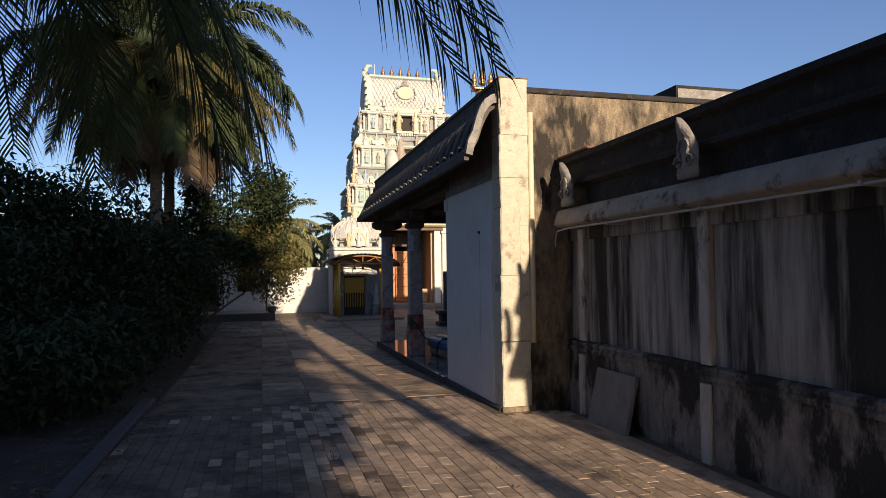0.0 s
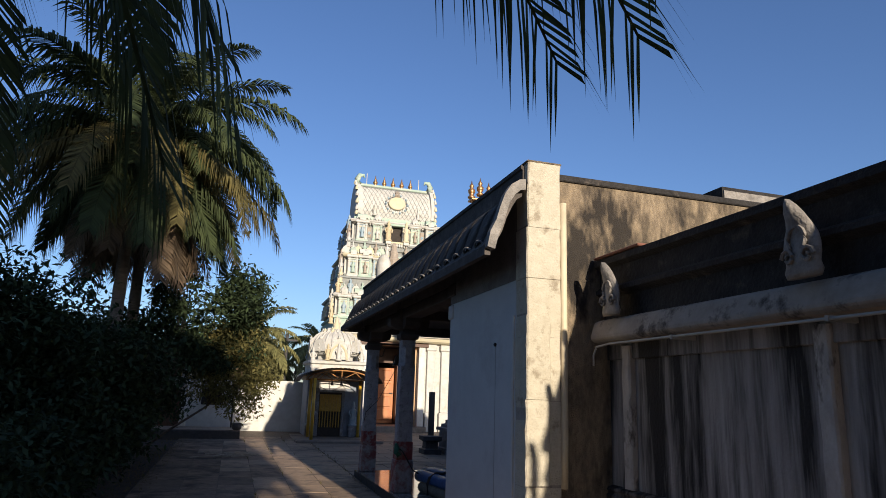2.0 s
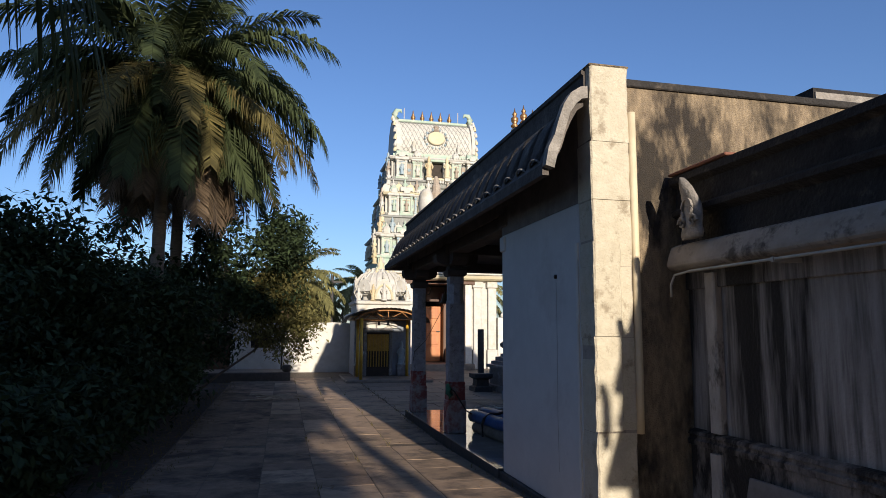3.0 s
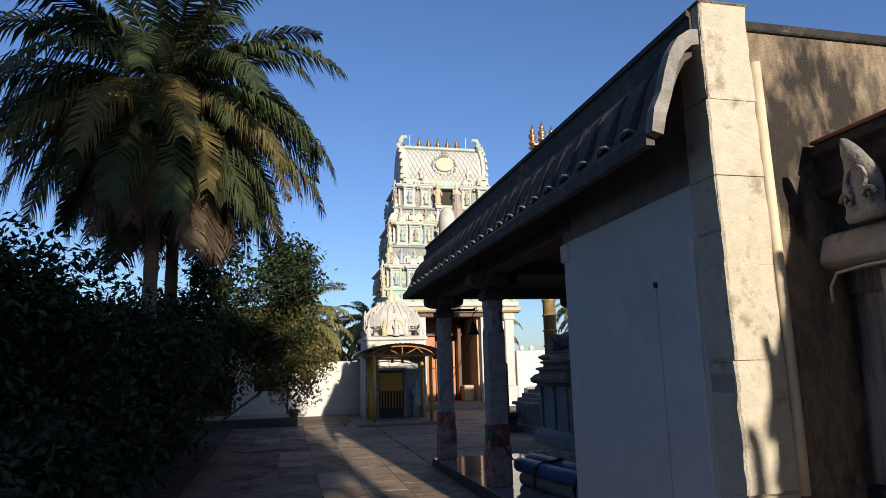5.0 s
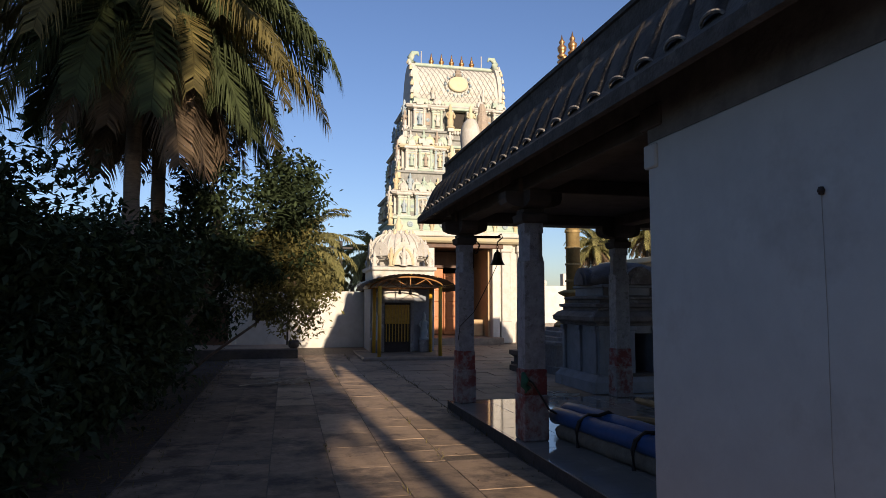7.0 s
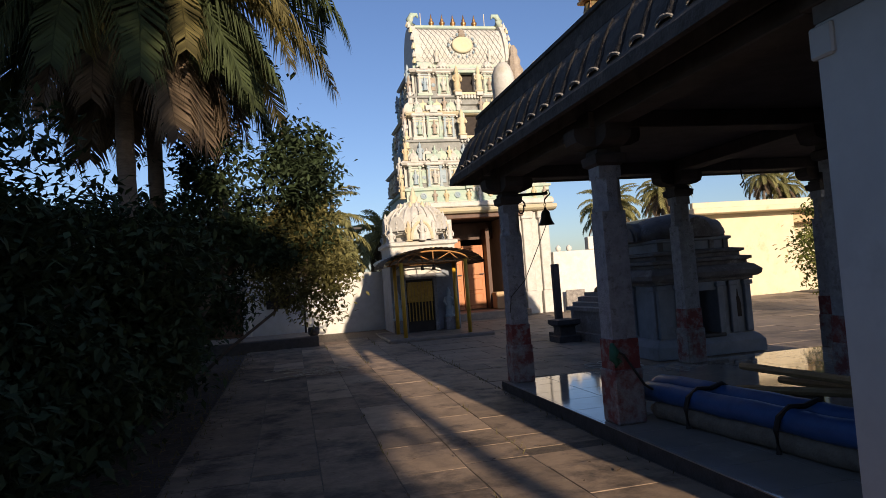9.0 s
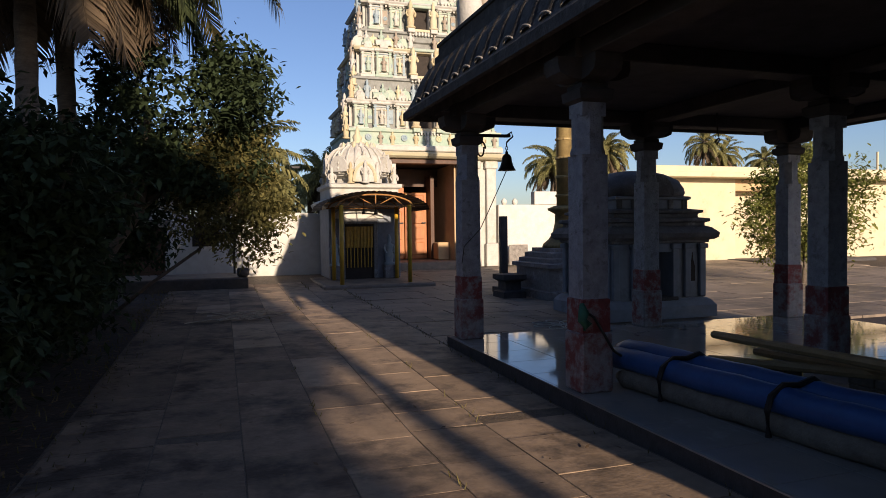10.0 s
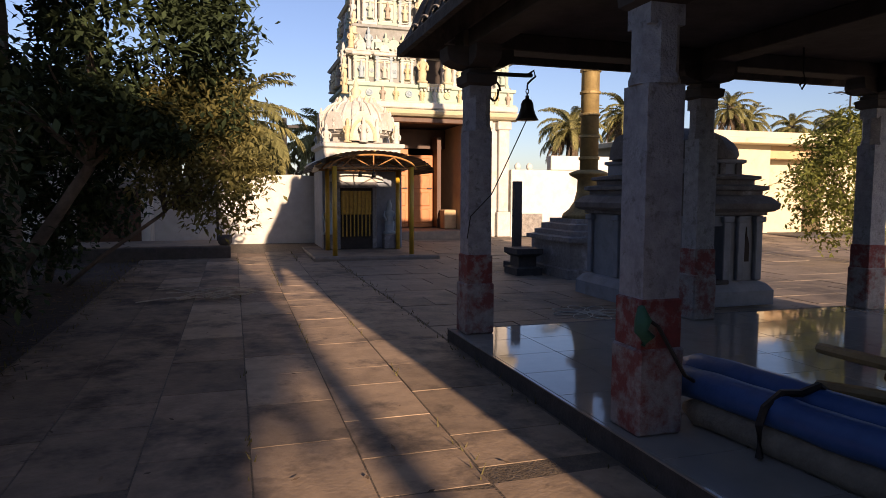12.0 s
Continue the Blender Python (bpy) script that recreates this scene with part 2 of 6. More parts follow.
PALMD = leafmat("palm_leaf_dry", (0.15, 0.105, 0.065), (0.09, 0.063, 0.04), 0.2)
LITTER = mat("dry_leaf", (0.16, 0.10, 0.055), (0.09, 0.055, 0.03), 5, rough=0.9, bump=0.1, island=0.4)
STICK = mat("dry_stick", (0.42, 0.35, 0.27), (0.26, 0.21, 0.155), 9, rough=0.9, bump=0.2)
TERRA = mat("terracotta", (0.22, 0.09, 0.055), (0.15, 0.06, 0.04), 7, rough=0.85, bump=0.2)
GREENR = mat("green_cloth", (0.03, 0.14, 0.09), (0.02, 0.09, 0.06), 9, rough=0.85, bump=0.2)

# ---- building helpers ----
WORLD = {}


def thing(name, loc=(0, 0, 0), label="", category="", group="", kind=""):
    """A top-level thing: an Empty at its base."""
    ob = new(name)
    ob.location = loc
    WORLD[ob] = Matrix.Translation(loc)
    return tagged(ob, label, category, group, kind)


def link(ob, parent, label=""):
    if parent is not None:
        ob.parent = parent
        ob.matrix_parent_inverse = WORLD[parent].inverted()
    WORLD[ob] = Matrix.Identity(4)
    return tagged(ob, label)


def part(name, bm, material, parent=None, label="", smooth=False):
    """One mesh object from a bmesh in world coordinates, under a thing or a part."""
    me = bpy.data.meshes.new(name)
    bmesh.ops.recalc_face_normals(bm, faces=bm.faces)
    bm.to_mesh(me)
    bm.free()
    me.materials.append(material)
    if smooth:
        me.polygons.foreach_set("use_smooth", [True] * len(me.polygons))
    return link(new(name, me), parent, label)


def again(name, me, m, parent, label=""):
    """Another object on a mesh that is already there, at the matrix m in the world."""
    ob = link(new(name, me), parent, label)
    ob.matrix_basis = m
    WORLD[ob] = m.copy()
    return ob


def bx(bm, x0, x1, y0, y1, z0, z1, bev=0.0):
    r = bmesh.ops.create_cube(bm, size=1.0)
    vs = r["verts"]
    for v in vs:
        v.co = Vector(((x0 + x1) / 2 + v.co.x * (x1 - x0), (y0 + y1) / 2 + v.co.y * (y1 - y0), (z0 + z1) / 2 + v.co.z * (z1 - z0)))
    if bev:
        es = list({e for v in vs for e in v.link_edges})
        bmesh.ops.bevel(bm, geom=es, offset=bev, segments=1, affect="EDGES", profile=0.5)
    return bm


def box(*a, bev=0.0):
    return bx(bmesh.new(), *a, bev=bev)


def loft(bm, rings, close=True, caps=True):
    """Faces between rings of equal length."""
    rows = [[bm.verts.new(p) for p in ring] for ring in rings]
    n = len(rows[0])
    for a, b in zip(rows, rows[1:]):
        for i in range(n if close else n - 1):
            bm.faces.new((a[i], a[(i + 1) % n], b[(i + 1) % n], b[i]))
    if caps and close:
        bm.faces.new(rows[0][::-1])
        bm.faces.new(rows[-1])
    return bm


def ring(c, r, n, axis="z", rot=0.0, sx=1.0, sy=1.0):
    out = []
    for i in range(n):
        a = 2 * math.pi * i / n + rot
        u, v = r * math.cos(a) * sx, r * math.sin(a) * sy
        out.append(Vector(c) + (Vector((u, v, 0)) if axis == "z" else Vector((u, 0, v)) if axis == "y" else Vector((0, u, v))))
    return out


def lathe(bm, x, y, prof, n=16, rot=0.0, sx=1.0, sy=1.0):
    """Turned shape: profile of (radius, z)."""
    return loft(bm, [ring((x, y, z), max(r, 0.002), n, rot=rot, sx=sx, sy=sy) for r, z in prof])


def square(bm, x, y, prof):
    """Stacked square mouldings: (half width x, half width y, z)."""
    return loft(bm, [[Vector((x + sx * a, y + sy * b, z)) for sx, sy in ((-1, -1), (1, -1), (1, 1), (-1, 1))] for a, b, z in prof])


def tube(bm, pts, radii, n=8):
    """A tapered tube through points."""
    pts = [Vector(p) for p in pts]
    if not hasattr(radii, "__len__"):
        radii = [radii] * len(pts)
    rings = []
    for i, p in enumerate(pts):
        d = (pts[min(i + 1, len(pts) - 1)] - pts[max(i - 1, 0)]).normalized()
        s = d.cross(Vector((0, 0, 1)))
        s = s.normalized() if s.length > 0.05 else Vector((1, 0, 0))
        u = s.cross(d)
        rings.append([p + (s * math.cos(2 * math.pi * k / n) + u * math.sin(2 * math.pi * k / n)) * radii[i] for k in range(n)])
    return loft(bm, rings)


def extrude_x(bm, prof, x0, x1):
    """A profile of (y, z) drawn along x."""
    return loft(bm, [[Vector((x, y, z)) for y, z in prof] for x in (x0, x1)])


def extrude_y(bm, prof, y0, y1):
    """A profile of (x, z) drawn along y."""
    return loft(bm, [[Vector((x, y, z)) for x, z in prof] for y in (y0, y1)])


def rough_box(x0, x1, y0, y1, z0, z1, amp=0.008, seed=0):
    """A plastered block whose corners wander a little up its height."""
    rows, n = [], max(4, int((z1 - z0) / 0.07))
    for k in range(n + 1):
        z = z0 + (z1 - z0) * k / n
        o = [amp * noise.noise((seed + c * 3.1, c * 7.7, z * 6)) + 0.5 * amp * noise.noise((seed, c * 5.3, z * 23)) for c in range(8)]
        b = 0.012 + abs(o[7])
        rows.append([Vector(q + (z,)) for q in ((x0 + o[0] + b, y0 + o[1]), (x1 + o[2] - b, y0 + o[1]), (x1 + o[2], y0 + o[1] + b), (x1 + o[2], y1), (x0 + o[0], y1), (x0 + o[0], y0 + o[1] + b))])
    return loft(bmesh.new(), rows)


def gz(y):
    """Height of the ground, which falls and rises a little along the walk."""
    return float(np.interp(y, (-60, 5, 8, 12.5, 17, 22, 25, 28, 60), (-0.03, -0.03, -0.06, -0.16, -0.11, -0.07, -0.01, 0.10, 0.15)))


# ---- ground ----
bm = bmesh.new()
xs = [-900, -120, -40, -20, -10, -6, -4, -3, -2, -1.2, 0, 2, 3, 5, 8, 12, 20, 40, 120, 900]
ys = [-900, -120, -40, -20, -10, -4] + [i * 0.9 for i in range(-4, 36)] + [36, 45, 60, 120, 900]
grid = [[bm.verts.new((x, y, gz(y) - 0.045 + (0.05 * noise.noise((x * 0.7, y * 0.7, 0)) if -8 < x < -1.5 and 0 < y < 27 else 0))) for x in xs] for y in ys]
for r0, r1 in zip(grid, grid[1:]):
    for i in range(len(xs) - 1):
        bm.faces.new((r0[i], r0[i + 1], r1[i + 1], r1[i]))
tagged(part("ground", bm, SOIL), "bare brown earth of the temple yard", "ground", kind="structure")

# ---- compound wall beside the walk ----
X = 3.70
w = thing("wall_compound", (X, 0, -0.05), "tall black-stained plastered temple wall with a projecting cornice", "wall", kind="structure")
B = X + 0.20
part("body", box(B + 0.02, X + 0.45, -0.35, 7.37, -0.2, 2.16), STREAK, w)
part("footing", box(B - 0.03, B + 0.03, -0.35, 7.36, -0.2, 0.66, bev=0.01), FOOTW, w, "stained lower wall band")
part("moulding", extrude_y(bmesh.new(), [(B + 0.03, 0.63), (B - 0.05, 0.66), (B - 0.055, 0.70), (B - 0.035, 0.715), (B - 0.035, 0.735), (B - 0.05, 0.745), (B - 0.04, 0.77), (B + 0.03, 0.79)], -0.35, 7.36), FOOTW, w, "dark string moulding")
part("band", box(B - 0.015, B + 0.03, -0.35, 7.36, 1.97, 2.14, bev=0.006), STREAK, w)
part("cornice", extrude_y(bmesh.new(), [(B + 0.05, 2.11), (X + 0.01, 2.13), (X - 0.02, 2.15), (X - 0.03, 2.165), (X - 0.03, 2.19), (X - 0.01, 2.26), (X + 0.015, 2.325), (X + 0.06, 2.35), (B + 0.05, 2.37)], -0.35, 7.30), CORNICE, w, "pale sloping plaster cornice")
part("parapet", extrude_y(bmesh.new(), [(B - 0.04, 2.34), (B - 0.04, 2.58), (B - 0.13, 2.62), (B - 0.13, 2.66), (B - 0.08, 2.69), (B - 0.08, 2.87), (B - 0.15, 2.90), (B - 0.15, 2.96), (B + 0.25, 2.97), (B + 0.25, 2.34)], -0.35, 7.36), BLACKP, w, "mould-blackened parapet")
part("coping_tile", box(B - 0.16, B + 0.25, 6.55, 7.35, 2.974, 3.0, bev=0.008), TERRA, w, "broken red coping tile")
for y in (0.35, 2.55, 4.74, 6.98):
    part("pilaster", rough_box(B - 0.05, B + 0.03, y - 0.06, y + 0.06, 0.79, 2.09, 0.006, y), PILG, w)
    part("pilaster", rough_box(B - 0.065, B - 0.02, y - 0.06, y + 0.06, -0.2, 0.63, 0.006, y + 2), PILG, w)
bm = tube(bmesh.new(), [(X - 0.03, -0.3, 2.09), (X - 0.03, 2, 2.085), (X - 0.03, 4.5, 2.09), (X - 0.03, 6.95, 2.10), (X - 0.05, 7.16, 2.08), (X - 0.05, 7.22, 2.0), (X - 0.05, 7.22, 1.9)], 0.0105, 8)
part("return_wall", box(X + 0.452, X + 7.0, -0.33, 0.07, -0.2, 2.94, bev=0.01), FOOTW, w, "stained wall turning the corner")
cd = part("conduit", bm, CONDUIT, w, "thin grey electrical conduit", True)
for y in (0, 1.5, 3, 4.5, 6):
    part("clip", box(X - 0.05, B + 0.03, y - 0.012, y + 0.012, 2.075, 2.11), CONDUIT, cd)


def naga(y):
    """A plaque shaped like a cobra hood that stands on the cornice and faces the walk."""
    n = 20
    prof = ((2.36, 0.15, 0.05), (2.40, 0.17, 0.05), (2.45, 0.15, 0.045), (2.51, 0.165, 0.045), (2.57, 0.165, 0.045), (2.63, 0.15, 0.045), (2.68, 0.12, 0.05), (2.73, 0.095, 0.055), (2.78, 0.075, 0.06), (2.83, 0.045, 0.05), (2.87, 0.01, 0.03))
    bm = bmesh.new()
    loft(bm, [[Vector((X - 0.04 - 0.8 * th * math.cos(a) - 0.25 * max(0, z - 2.66), y + 0.88 * hw * math.sin(a) + 0.2 * max(0, z - 2.7), z)) for a in [2 * math.pi * i / n for i in range(n)]] for z, hw, th in prof])
    ob = part("cobra_ornament", bm, STUCCO, None, "", True)
    tagged(ob, "weathered cobra-hood stucco ornament on the wall cornice", "ornament", "cobra ornaments on the wall")
    for s in (-1, 1):
        pts = [(X - 0.085, y + s * (0.075 + (0.055 - 0.0045 * q) * math.cos(q * 0.7)), 2.49 + (0.06 - 0.0045 * q) * math.sin(q * 0.7)) for q in range(12)]
        part("scroll", tube(bmesh.new(), pts, 0.013, 5), STUCCO, ob, "raised curled scroll")
    part("arch_rim", tube(bmesh.new(), [(X - 0.082, y + 0.07 * math.sin(a), 2.60 + 0.085 * math.cos(a)) for a in [i * 0.45 - 2.2 for i in range(11)]], 0.014, 5), STUCCO, ob)


for y in (0.12, 2.38, 4.64, 6.90):
    naga(y)

# leaning slab
ls = part("stone_slab", box(-0.025, 0.025, 0, 0.78, 0, 0.62, bev=0.008), FOOTS)
ls.matrix_basis = pose(X + 0.0, 5.78, gz(6) - 0.03, 0, 13, 0)
tagged(ls, "plain grey stone slab leaning against the wall", "slab")

# ---- side wall of the hall, facing back along the walk ----
w = thing("wall_hall_end", (4.0, 7.4, -0.05), "mould-streaked end wall of the pillared hall", "wall", kind="structure")
part("body", box(3.36, 9.0, 7.40, 7.75, -0.2, 3.80), MOULD, w)
part("coping", box(3.34, 9.0, 7.37, 7.78, 3.80, 3.87, bev=0.01), BLACKP, w)
# black body colours the block's shaded side, the grey plate its sunlit front
part("roof_block", box(5.78, 9.0, 7.80, 12.5, 3.4, 4.17), BLACKP, w, "concrete roof block behind, its shaded side coloured black")
part("roof_block_face", box(5.795, 9.0, 7.783, 7.797, 3.4, 4.12), STUCCO, w, "front of the roof block, coloured grey as sunlit")
p = thing("end_pilaster", (3.18, 7.4, -0.05), "sunlit whitewashed corner pilaster with peeling paint", "pilaster", kind="structure")
for k, (z0, z1, dx) in enumerate(((0.0, 0.76, 0.0), (0.764, 1.55, 0.006), (1.554, 2.16, -0.002), (2.164, 2.74, 0.004), (2.744, 3.26, -0.004), (3.264, 3.95, 0.003))):
    part("block", rough_box(3.0 + dx, 3.37 + dx, 7.35 + 0.4 * dx, 7.62, z0, z1, 0.010, 3 + k), PILW, p)
part("core", box(3.008, 3.362, 7.357, 7.61, 0.0, 3.94), CORNICE, p, "darker mortar in the joints")
for k, (z0, z1, dx) in enumerate(((0.78, 1.56, 0.0), (1.564, 2.37, 0.006))):
    part("facing_block", rough_box(2.985 + dx, 3.24 + dx, 7.325, 7.36, z0, z1, 0.010, 9 + k), PILW, p)
part("foot", box(2.985, 3.40, 7.31, 7.62, -0.12, 0.0, bev=0.012), MOULD, p)
part("cap", box(2.99, 3.38, 7.335, 7.64, 3.95, 3.97, bev=0.008), MOULD, p)
part("drain_pipe", tube(bmesh.new(), [(3.405, 7.365, 3.55), (3.405, 7.36, 2.2), (3.405, 7.36, 1.2), (3.40, 7.36, 0.75)], 0.035, 12), PVC, p, "cream rain pipe", True)

# ---- pillared hall ----
hall = thing("pillared_hall", (5.9, 11.8, -0.1), "open stone-pillared temple hall with a curved dark eave", "pavilion")
part("platform", box(2.95, 9.0, 9.86, 15.98, -0.25, -0.012), GRANDK, hall, "dark granite platform edge")
part("wall", box(3.0, 3.24, 7.62, 9.80, -0.02, 2.76, bev=0.01), WALLW, hall, "smooth whitewashed wall panel")
part("wall_foot", box(2.97, 3.30, 7.40, 9.85, -0.2, -0.02, bev=0.01), GRANDK, hall)
part("wall_cap", box(2.975, 3.26, 9.66, 9.825, 2.56, 2.74, bev=0.012), WALLW, hall)
part("crack", tube(bmesh.new(), [(2.998, 8.16, 2.12), (2.998, 8.155, 1.5), (2.998, 8.165, 0.8), (2.9985, 8.15, 0.3)], 0.0022, 4), CONDUIT, hall, "dark vertical crack")
part("hook", lathe(bmesh.new(), 2.99, 8.152, [(0.012, 2.11), (0.02, 2.13), (0.012, 2.15)], 10), IRON, hall)
bm = bmesh.new()
for i in range(26):
    z = 0.05 + i * 0.09
    yy = 7.66 + 0.03 * noise.noise((0, 0, z * 3))
    bx(bm, 2.985, 3.002, yy - 0.018, yy + 0.02 + 0.02 * noise.noise((5, 0, z * 5)), z, z + 0.095)
part("peeling_edge", bm, WHITE, hall, "peeling strip of old paint")
part("inner_wall", box(8.7, 9.0, 7.76, 11.2, -0.02, 3.0), MOULD, hall)
part("ceiling", box(3.03, 9.05, 7.78, 16.25, 3.03, 3.16), CEIL, hall, "dark stone ceiling")


def pillar_meshes():
    h = 0.135
    a = box(-h - 0.018, h + 0.018, -h - 0.018, h + 0.018, 0.0, 0.52, bev=0.015)
    bmesh.ops.subdivide_edges(a, edges=a.edges, cuts=1)
    b = bmesh.new()
    square(b, 0, 0, [(h, h, 0.52), (h, h, 0.80), (h - 0.012, h - 0.012, 0.81)])
    c = bmesh.new()
    q = math.pi / 8
    oct_ = lambda r, z: ring((0, 0, z), r, 8, rot=q)
    square(c, 0, 0, [(h - 0.012, h - 0.012, 0.80), (h - 0.012, h - 0.012, 2.05)])
    loft(c, [oct_(h * 1.12, 2.05), oct_(h * 1.12, 2.08), oct_(h * 1.02, 2.12), oct_(h * 1.02, 2.40)])
    square(c, 0, 0, [(h - 0.02, h - 0.02, 2.38), (h - 0.02, h - 0.02, 2.50)])
    d = bmesh.new()
    square(d, 0, 0, [(h - 0.03, h - 0.03, 2.49), (h + 0.02, h + 0.02, 2.52), (h + 0.03, h + 0.03, 2.60), (h - 0.01, h - 0.01, 2.62), (h - 0.01, h - 0.01, 2.66)])
    for s, t in ((1, 0), (-1, 0), (0, 1), (0, -1)):
        prof = [(0, 2.66), (0.24, 2.69), (0.33, 2.73), (0.35, 2.79), (0.35, 2.86), (0, 2.86)]
        k = 0.13
        rows = [[Vector((s * (u + 0.0) + t * o, t * u + s * o, z)) for u, z in prof] for o in (-k, k)]
        loft(d, rows)
    out = []
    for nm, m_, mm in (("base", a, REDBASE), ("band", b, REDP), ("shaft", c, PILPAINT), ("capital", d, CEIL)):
        me = bpy.data.meshes.new(nm)
        bmesh.ops.recalc_face_normals(m_, faces=m_.faces)
        m_.to_mesh(me)
        m_.free()
        me.materials.append(mm)
        out.append((nm, me))
    return out


PILLAR = pillar_meshes()
for x in (3.17, 5.90, 8.48):
    for y in (9.74, 12.74, 15.74):
        if (x, y) == (3.17, 9.74):
            continue
        root = again("pillar", PILLAR[2][1], Matrix.Translation((x, y, 0)), hall, "grey limewashed stone pillar with a red-painted foot")
        for nm, me in (PILLAR[0], PILLAR[1], PILLAR[3]):
            again(nm, me, Matrix.Translation((x, y, 0)), root)
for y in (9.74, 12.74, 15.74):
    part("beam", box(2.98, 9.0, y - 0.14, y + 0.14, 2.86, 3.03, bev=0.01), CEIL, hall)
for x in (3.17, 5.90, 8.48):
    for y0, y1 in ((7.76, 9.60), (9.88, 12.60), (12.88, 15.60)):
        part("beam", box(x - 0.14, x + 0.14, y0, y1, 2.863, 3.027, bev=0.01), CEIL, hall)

# curved eave along the walk and round the far end
EAVE = [(2.58, 2.95), (2.58, 3.05), (2.64, 3.12), (2.70, 3.24), (2.75, 3.38), (2.80, 3.50), (2.88, 3.62), (2.98, 3.68)]


def eave(prof):
    """Eave swept along the long side and hipped round the far end."""
    bm = bmesh.new()
    rows = []
    for x, z in prof:
        o = 3.0 - x
        rows.append([Vector((x, 7.44, z)), Vector((x, 16.30 + o, z)), Vector((9.0 + o, 16.30 + o, z)), Vector((9.0 + o, 7.44, z))])
    rows2 = [[bm.verts.new(p_) for p_ in r_] for r_ in rows]
    for r0, r1 in zip(rows2, rows2[1:] + rows2[:1]):
        for i in range(3):
            bm.faces.new((r0[i], r0[i + 1], r1[i + 1], r1[i]))
    bm.faces.new([r_[0] for r_ in rows2])
    bm.faces.new([r_[3] for r_ in rows2][::-1])
    return bm


part("eave", eave(EAVE + [(2.98, 3.60), (2.92, 3.56), (2.86, 3.46), (2.81, 3.35), (2.76, 3.20), (2.70, 3.09), (2.645, 3.03), (2.64, 2.95)]), ROOFD, hall, "blackened curved plaster eave")
part("eave_band", eave([(2.94, 3.67), (2.94, 3.76), (3.0, 3.76), (3.0, 3.67)]), ROOFD, hall)
part("roof_edge", eave([(2.985, 3.76), (2.985, 3.89), (2.965, 3.90), (2.965, 3.94), (3.14, 3.94), (3.14, 3.76)]), ROOFD, hall, "dark parapet above the eave")
part("wall_top", box(3.002, 3.24, 7.62, 9.80, 2.76, 3.70), DARKWALL, hall, "darker grey wall under the eave")
part("fascia", box(3.01, 3.08, 9.802, 16.26, 3.03, 3.70), DARKWALL, hall)
part("fascia", box(3.01, 9.0, 16.26, 16.32, 3.03, 3.70), DARKWALL, hall)
part("roof_slab", box(3.12, 8.9, 7.78, 16.2, 3.70, 3.80), ROOFD, hall)
bm = bmesh.new()
for y0 in (7.37,):
    outer = [(2.985, 3.76), (2.92, 3.75), (2.83, 3.69), (2.76, 3.58), (2.71, 3.44), (2.67, 3.30), (2.61, 3.18), (2.58, 3.02)]
    inner = [(2.985, 3.65), (2.93, 3.64), (2.875, 3.59), (2.82, 3.51), (2.78, 3.39), (2.745, 3.27), (2.69, 3.12), (2.66, 3.00)]
    loft(bm, [[Vector((a[0], y, a[1])), Vector((b[0], y, b[1]))] for y in (7.36,) for a, b in zip(outer, inner)], close=False)
    r_ = bmesh.ops.extrude_face_region(bm, geom=bm.faces[:])
    bmesh.ops.translate(bm, verts=[v for v in r_["geom"] if isinstance(v, bmesh.types.BMVert)], vec=(0, 0.09, 0))
part("end_bracket", bm, STUCCO, hall, "white scrolled bracket closing the eave")


def cover_tile():
    """Half-round rib that runs down the eave, with a flared lip."""
    bm = bmesh.new()
    path = [(2.86, 3.585), (2.80, 3.485), (2.755, 3.39), (2.72, 3.30), (2.68, 3.21), (2.64, 3.13)]
    rows = []
    for k, (x, z) in enumerate(path):
        w_ = 0.045 + 0.05 * (k / 5) ** 2
        rows.append([Vector((x - 0.016 * math.sin(a), w_ * math.cos(a), z + 0.016 * math.sin(a) - 0.010)) for a in [math.pi * i / 8 for i in range(9)]])
    loft(bm, rows, close=False, caps=False)
    bmesh.ops.solidify(bm, geom=bm.faces[:], thickness=0.014)
    return bm


def lip():
    bm = bmesh.new()
    pts = [(2.635 - 0.03 * math.sin(a), 0.10 * math.cos(a), 3.125 + 0.04 * math.sin(a) - 0.012) for a in [math.pi * i / 8 for i in range(9)]]
    tube(bm, pts, 0.012, 6)
    return bm


first = None
for i in range(24):
    y = 7.75 + i * 0.363
    if first is None:
        t_ = part("eave_rib", cover_tile(), ROOFD, hall)
        l_ = part("lip", lip(), STUCCO, t_, "pale worn lip")
        first = (t_.data, l_.data)
        t_.matrix_basis = Matrix.Translation((0, y, 0))
    else:
        t_ = again("eave_rib", first[0], Matrix.Translation((0, y, 0)), hall)
        again("lip", first[1], Matrix.Translation((0, y, 0)), t_)

# ---- gate tower ----
CX, CY = 6.67, 30.75
tower = thing("gate_tower", (CX, CY, 0.1), "tall cream temple gate tower with tiers of painted sculpture", "temple tower")
G0 = 0.12
part("jamb_block", box(4.0, 5.45, 28.8, 33.0, G0, 3.86), TOWER, tower)
part("jamb_block", box(7.74, 9.1, 28.8, 33.0, G0, 3.86), TOWER, tower)
part("passage_back", box(5.45, 7.74, 32.5, 32.7, G0, 3.6), SHADEIN, tower)
part("passage_ceiling", box(5.45, 7.74, 28.95, 33.0, 3.62, 3.86), SHADEIN, tower)
part("passage_floor", box(5.2, 8.0, 28.2, 33.0, 0.0, 0.34, bev=0.02), SLABJ, tower, "raised stone threshold")
part("passage_wall", box(7.62, 7.736, 28.95, 32.5, G0, 3.60), OCHRE, tower, "ochre wall inside the gate")
